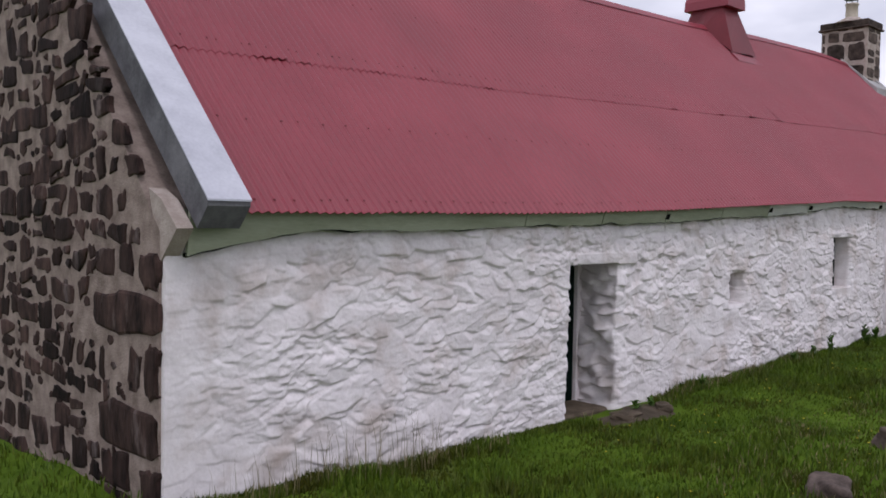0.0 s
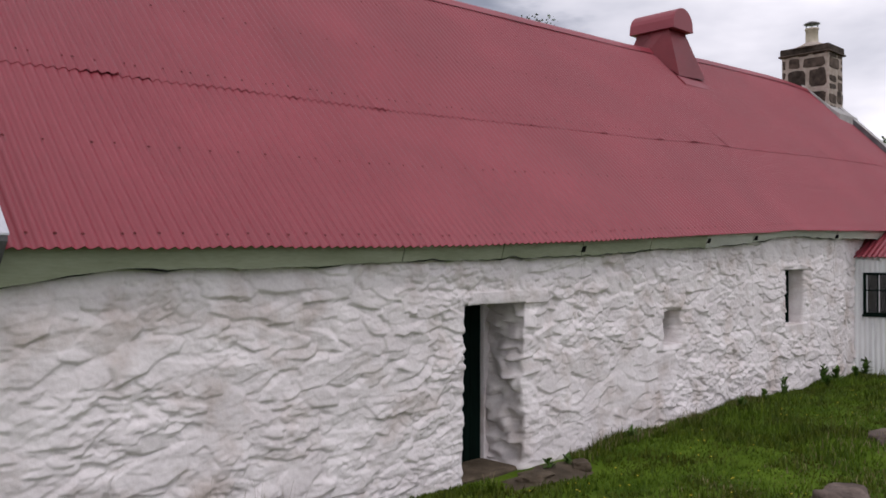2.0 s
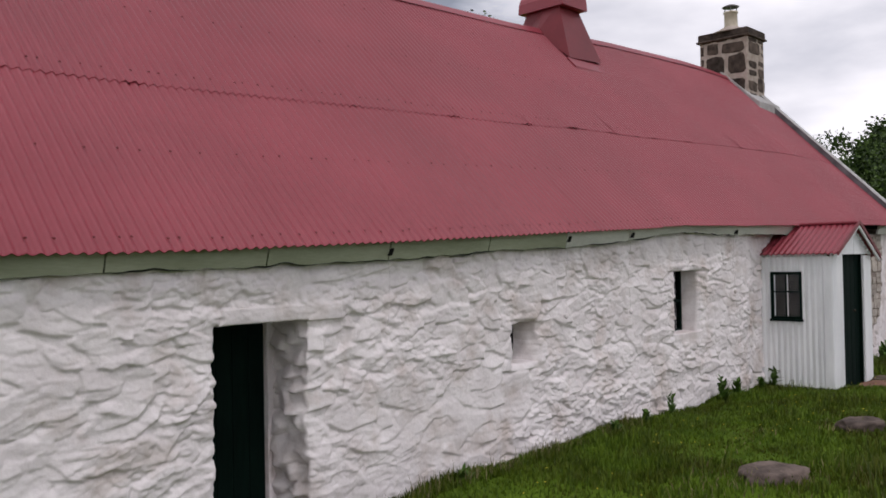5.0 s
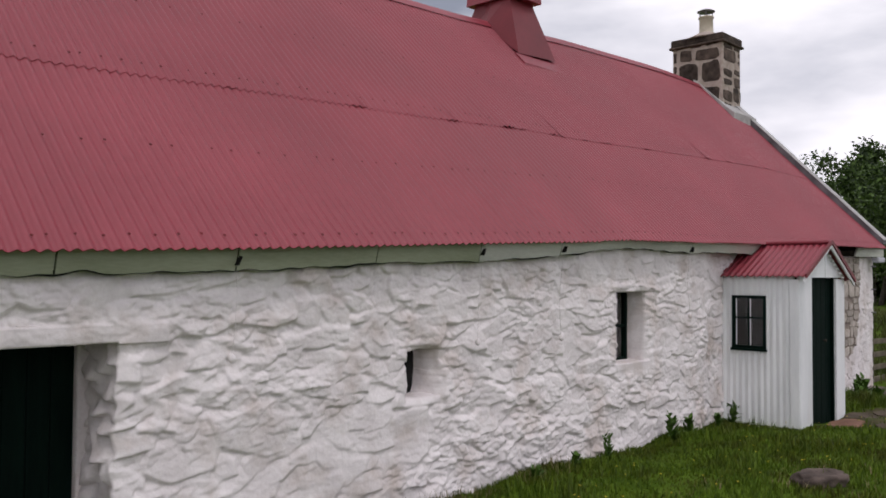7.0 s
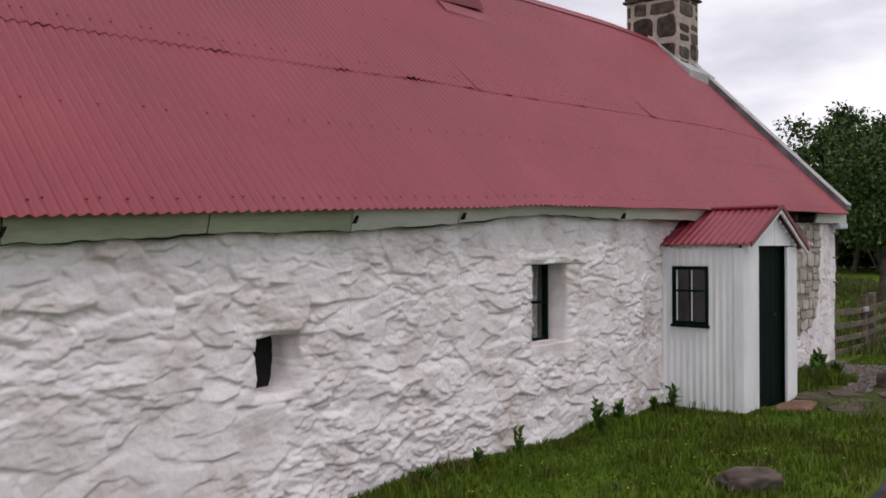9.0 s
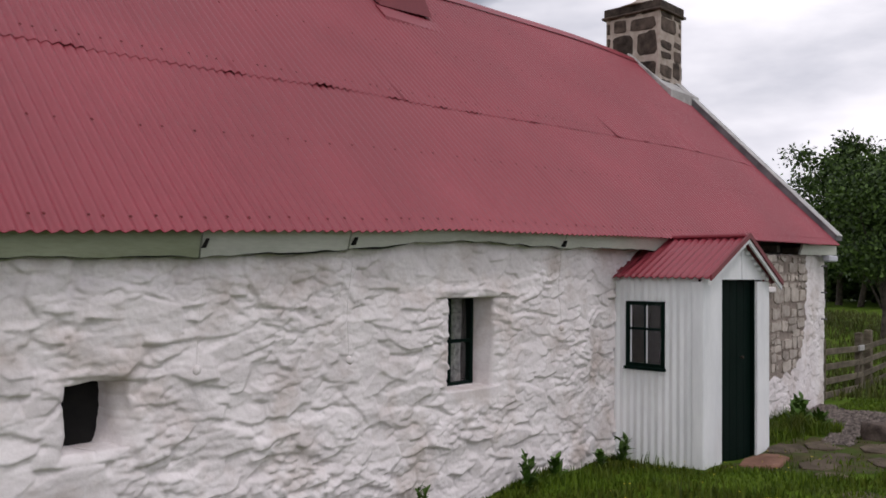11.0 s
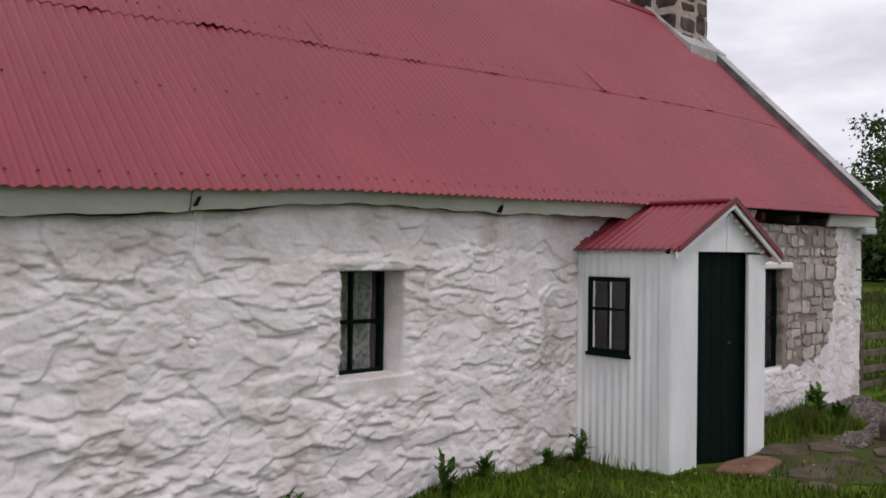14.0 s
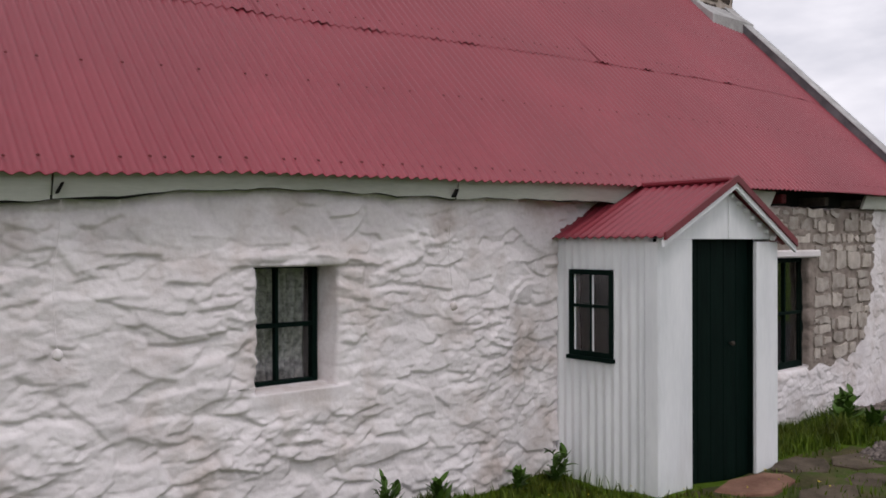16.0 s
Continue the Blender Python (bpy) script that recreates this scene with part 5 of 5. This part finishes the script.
# ---------------------------------------------------------------- stones set in the walls
def stone(poly, gap, rise, place, rng, mat, parent, rough=0.01, ragged=False):
    """One stone: the cell drawn in by the joint, its corners knocked off, standing out by rise."""
    cu, cv = sum(p[0] for p in poly) / len(poly), sum(p[1] for p in poly) / len(poly)
    ring, nick = [], 0.13 if ragged else 0.15
    for a, b in zip(poly, poly[1:] + poly[:1]):
        if math.hypot(a[0] - b[0], a[1] - b[1]) > 0.012:
            ring += [(a[0] * (1 - nick) + b[0] * nick, a[1] * (1 - nick) + b[1] * nick), (a[0] * nick + b[0] * (1 - nick), a[1] * nick + b[1] * (1 - nick))]
    if len(ring) < 5:
        return
    size = sum(math.hypot(u - cu, v - cv) for u, v in ring) / len(ring)
    if size < gap * 1.3:
        return
    k = 1 - gap / size
    ring = [(cu + (u - cu) * k + rng.uniform(-rough, rough), cv + (v - cv) * k + rng.uniform(-rough, rough)) for u, v in ring]
    if ragged:
        ring = [p for a, b in zip(ring, ring[1:] + ring[:1]) for p in (a, ((a[0] + b[0]) / 2 + rng.uniform(-rough, rough), (a[1] + b[1]) / 2 + rng.uniform(-rough, rough)))]
    n, verts = len(ring), []
    tu, tv = rng.uniform(-0.4, 0.4) * rise / size, rng.uniform(-0.4, 0.4) * rise / size
    for s, d in ((1.0, -0.03), (1.0, rise * 0.45), (0.86, rise * 0.95), (0.5, rise * 1.1)):
        for u, v in ring:
            uu, vv = cu + (u - cu) * s, cv + (v - cv) * s
            verts.append(place(uu, vv, d + (tu * (uu - cu) + tv * (vv - cv) if d > 0 else 0)))
    verts.append(place(cu, cv, rise * 1.1))
    faces = [(r * n + i, r * n + (i + 1) % n, (r + 1) * n + (i + 1) % n, (r + 1) * n + i) for r in range(3) for i in range(n)]
    faces += [(3 * n + i, 3 * n + (i + 1) % n, 4 * n) for i in range(n)]
    under(obj("stone", verts, faces, mat, smooth=False), parent)


def coursed(lo, hi, rows, widths, rng, skip=0.0):
    """Roughly squared blocks in uneven courses; a share of them is left out, as bare mortar."""
    out, v = [], lo[1]
    while v < hi[1] - 0.03:
        h = min(rng.uniform(*rows), hi[1] - v)
        u = lo[0] - rng.uniform(0, widths[0]) * 0.0
        while u < hi[0] - 0.03:
            w = min(rng.uniform(*widths), hi[0] - u)
            tall = h * (rng.uniform(0.75, 1.1))
            if rng.random() >= skip:
                j = lambda: rng.uniform(-0.018, 0.018)
                if tall > 0.17 and rng.random() < 0.3:
                    m = v + tall * rng.uniform(0.4, 0.6)
                    out += [[(u, v + j()), (u + w, v + j()), (u + w + j(), m), (u, m + j())], [(u, m + j()), (u + w, m), (u + w + j(), v + tall), (u + j(), v + tall)]]
                else:
                    out.append([(u + j() * 0.5, v + j()), (u + w + j() * 0.5, v + j()), (u + w + j(), v + tall + j()), (u + w * rng.uniform(0.3, 0.7), v + tall + j()), (u + j(), v + tall + j())])
            u += w
        v += h
    return out


# dark stones of the west gable
rng = random.Random(21)
long_quoins = [(0.0, 1.10, -0.50, -0.16), (0.0, 0.95, 0.26, 0.56), (0.0, 1.05, 1.05, 1.30)]
short_quoins = [(0.0, 0.26, -0.12, 0.22), (0.0, 0.22, 0.62, 1.0), (0.0, 0.30, 1.36, 1.60)]
blocks = long_quoins + short_quoins
for a, b, c, d in blocks:
    j = lambda: rng.uniform(-0.03, 0.03)
    m = b * rng.uniform(0.4, 0.7)
    stone([(a - 0.015, c + j()), (m, c + j()), (b, c + 0.04 + j()), (b + j(), d - 0.03), (m, d + j()), (a - 0.015, d + j())], 0.02, rng.uniform(0.012, 0.022), lambda u, v, d: (-0.015 - d, u, v), rng, STONE_DARK, gable_west, 0.016, True)
for poly in coursed((0.02, -0.66), (3.7, 4.8), (0.13, 0.30), (0.15, 0.46), rng, 0.06):
    lean = rng.uniform(-0.35, 0.35)
    mu, mv = sum(p[0] for p in poly) / len(poly), sum(p[1] for p in poly) / len(poly)
    size = rng.choice((0.62, 0.8, 0.95, 1.05))
    poly = [(mu + size * (u - mu + lean * (v - mv)) + rng.uniform(-0.05, 0.05), mv + size * (v - mv - 0.3 * lean * (u - mu)) + rng.uniform(-0.03, 0.03)) for u, v in poly]
    cu, cv = sum(p[0] for p in poly) / len(poly), sum(p[1] for p in poly) / len(poly)
    if cv > 1.98 + cu * 1.0 or (cu < 0.25 and cv > 1.66) or any(min(p[0] for p in poly) < b[1] + 0.02 and b[2] - 0.05 < cv < b[3] + 0.05 for b in blocks):
        continue
    stone(poly, rng.uniform(0.010, 0.026), rng.uniform(0.006, 0.020), lambda u, v, d: (-0.015 - d, u, v), rng, STONE_DARK, gable_west, 0.015, True)


# small pinning stones pressed into the gable's joints
for _ in range(150):
    u, v, r = rng.uniform(0.1, 2.6), rng.uniform(-0.5, 3.2), rng.uniform(0.022, 0.045)
    if v > 1.85 + u or any(u < b[1] + 0.05 and b[2] - 0.04 < v < b[3] + 0.04 for b in blocks):
        continue
    stone([(u + 1.5 * r * math.cos(q * 1.2566 + v), v + r * math.sin(q * 1.2566 + v)) for q in range(5)], 0.002, 0.006, lambda a, b, d: (-0.016 - d, a, b), rng, STONE_DARK, gable_west, 0.006)

# chimney stones on its two seen faces
for face in range(2):
    rng = random.Random(31 + face)
    for poly in coursed((0.01, 4.95), (1.05 if face == 0 else 0.81, 6.42), (0.27, 0.44), (0.30, 0.66), rng):
        if face == 0:
            stone(poly, rng.uniform(0.03, 0.055), 0.012, lambda u, v, d: (CH[0] - d, CH[2] + u, v), rng, STONE_CHIM, chimney, 0.016)
        else:
            stone(poly, rng.uniform(0.03, 0.055), 0.012, lambda u, v, d: (CH[0] + u, CH[2] - d, v), rng, STONE_CHIM, chimney, 0.016)

# bare stones of the front wall's east end
rng = random.Random(41)
east = []
for lo, hi in (((16.40, 0.55), (17.98, 1.74)), ((15.3, 1.76), (18.0, 2.12))):
    east += coursed(lo, hi, (0.09, 0.22), (0.10, 0.42), rng, 0.16)
for poly in east:
    cu, cv = sum(p[0] for p in poly) / len(poly), sum(p[1] for p in poly) / len(poly)
    if cu > np.interp(cv, (0.5, 0.75, 1.2, 2.0), (17.2, 17.65, 17.85, 17.93)):
        continue
    stone(poly, rng.uniform(0.014, 0.036), rng.uniform(0.001, 0.005), lambda u, v, d: (u, float(bend(u)) - 0.022 - d, v), rng, STONE_PINK, front, 0.014, True)
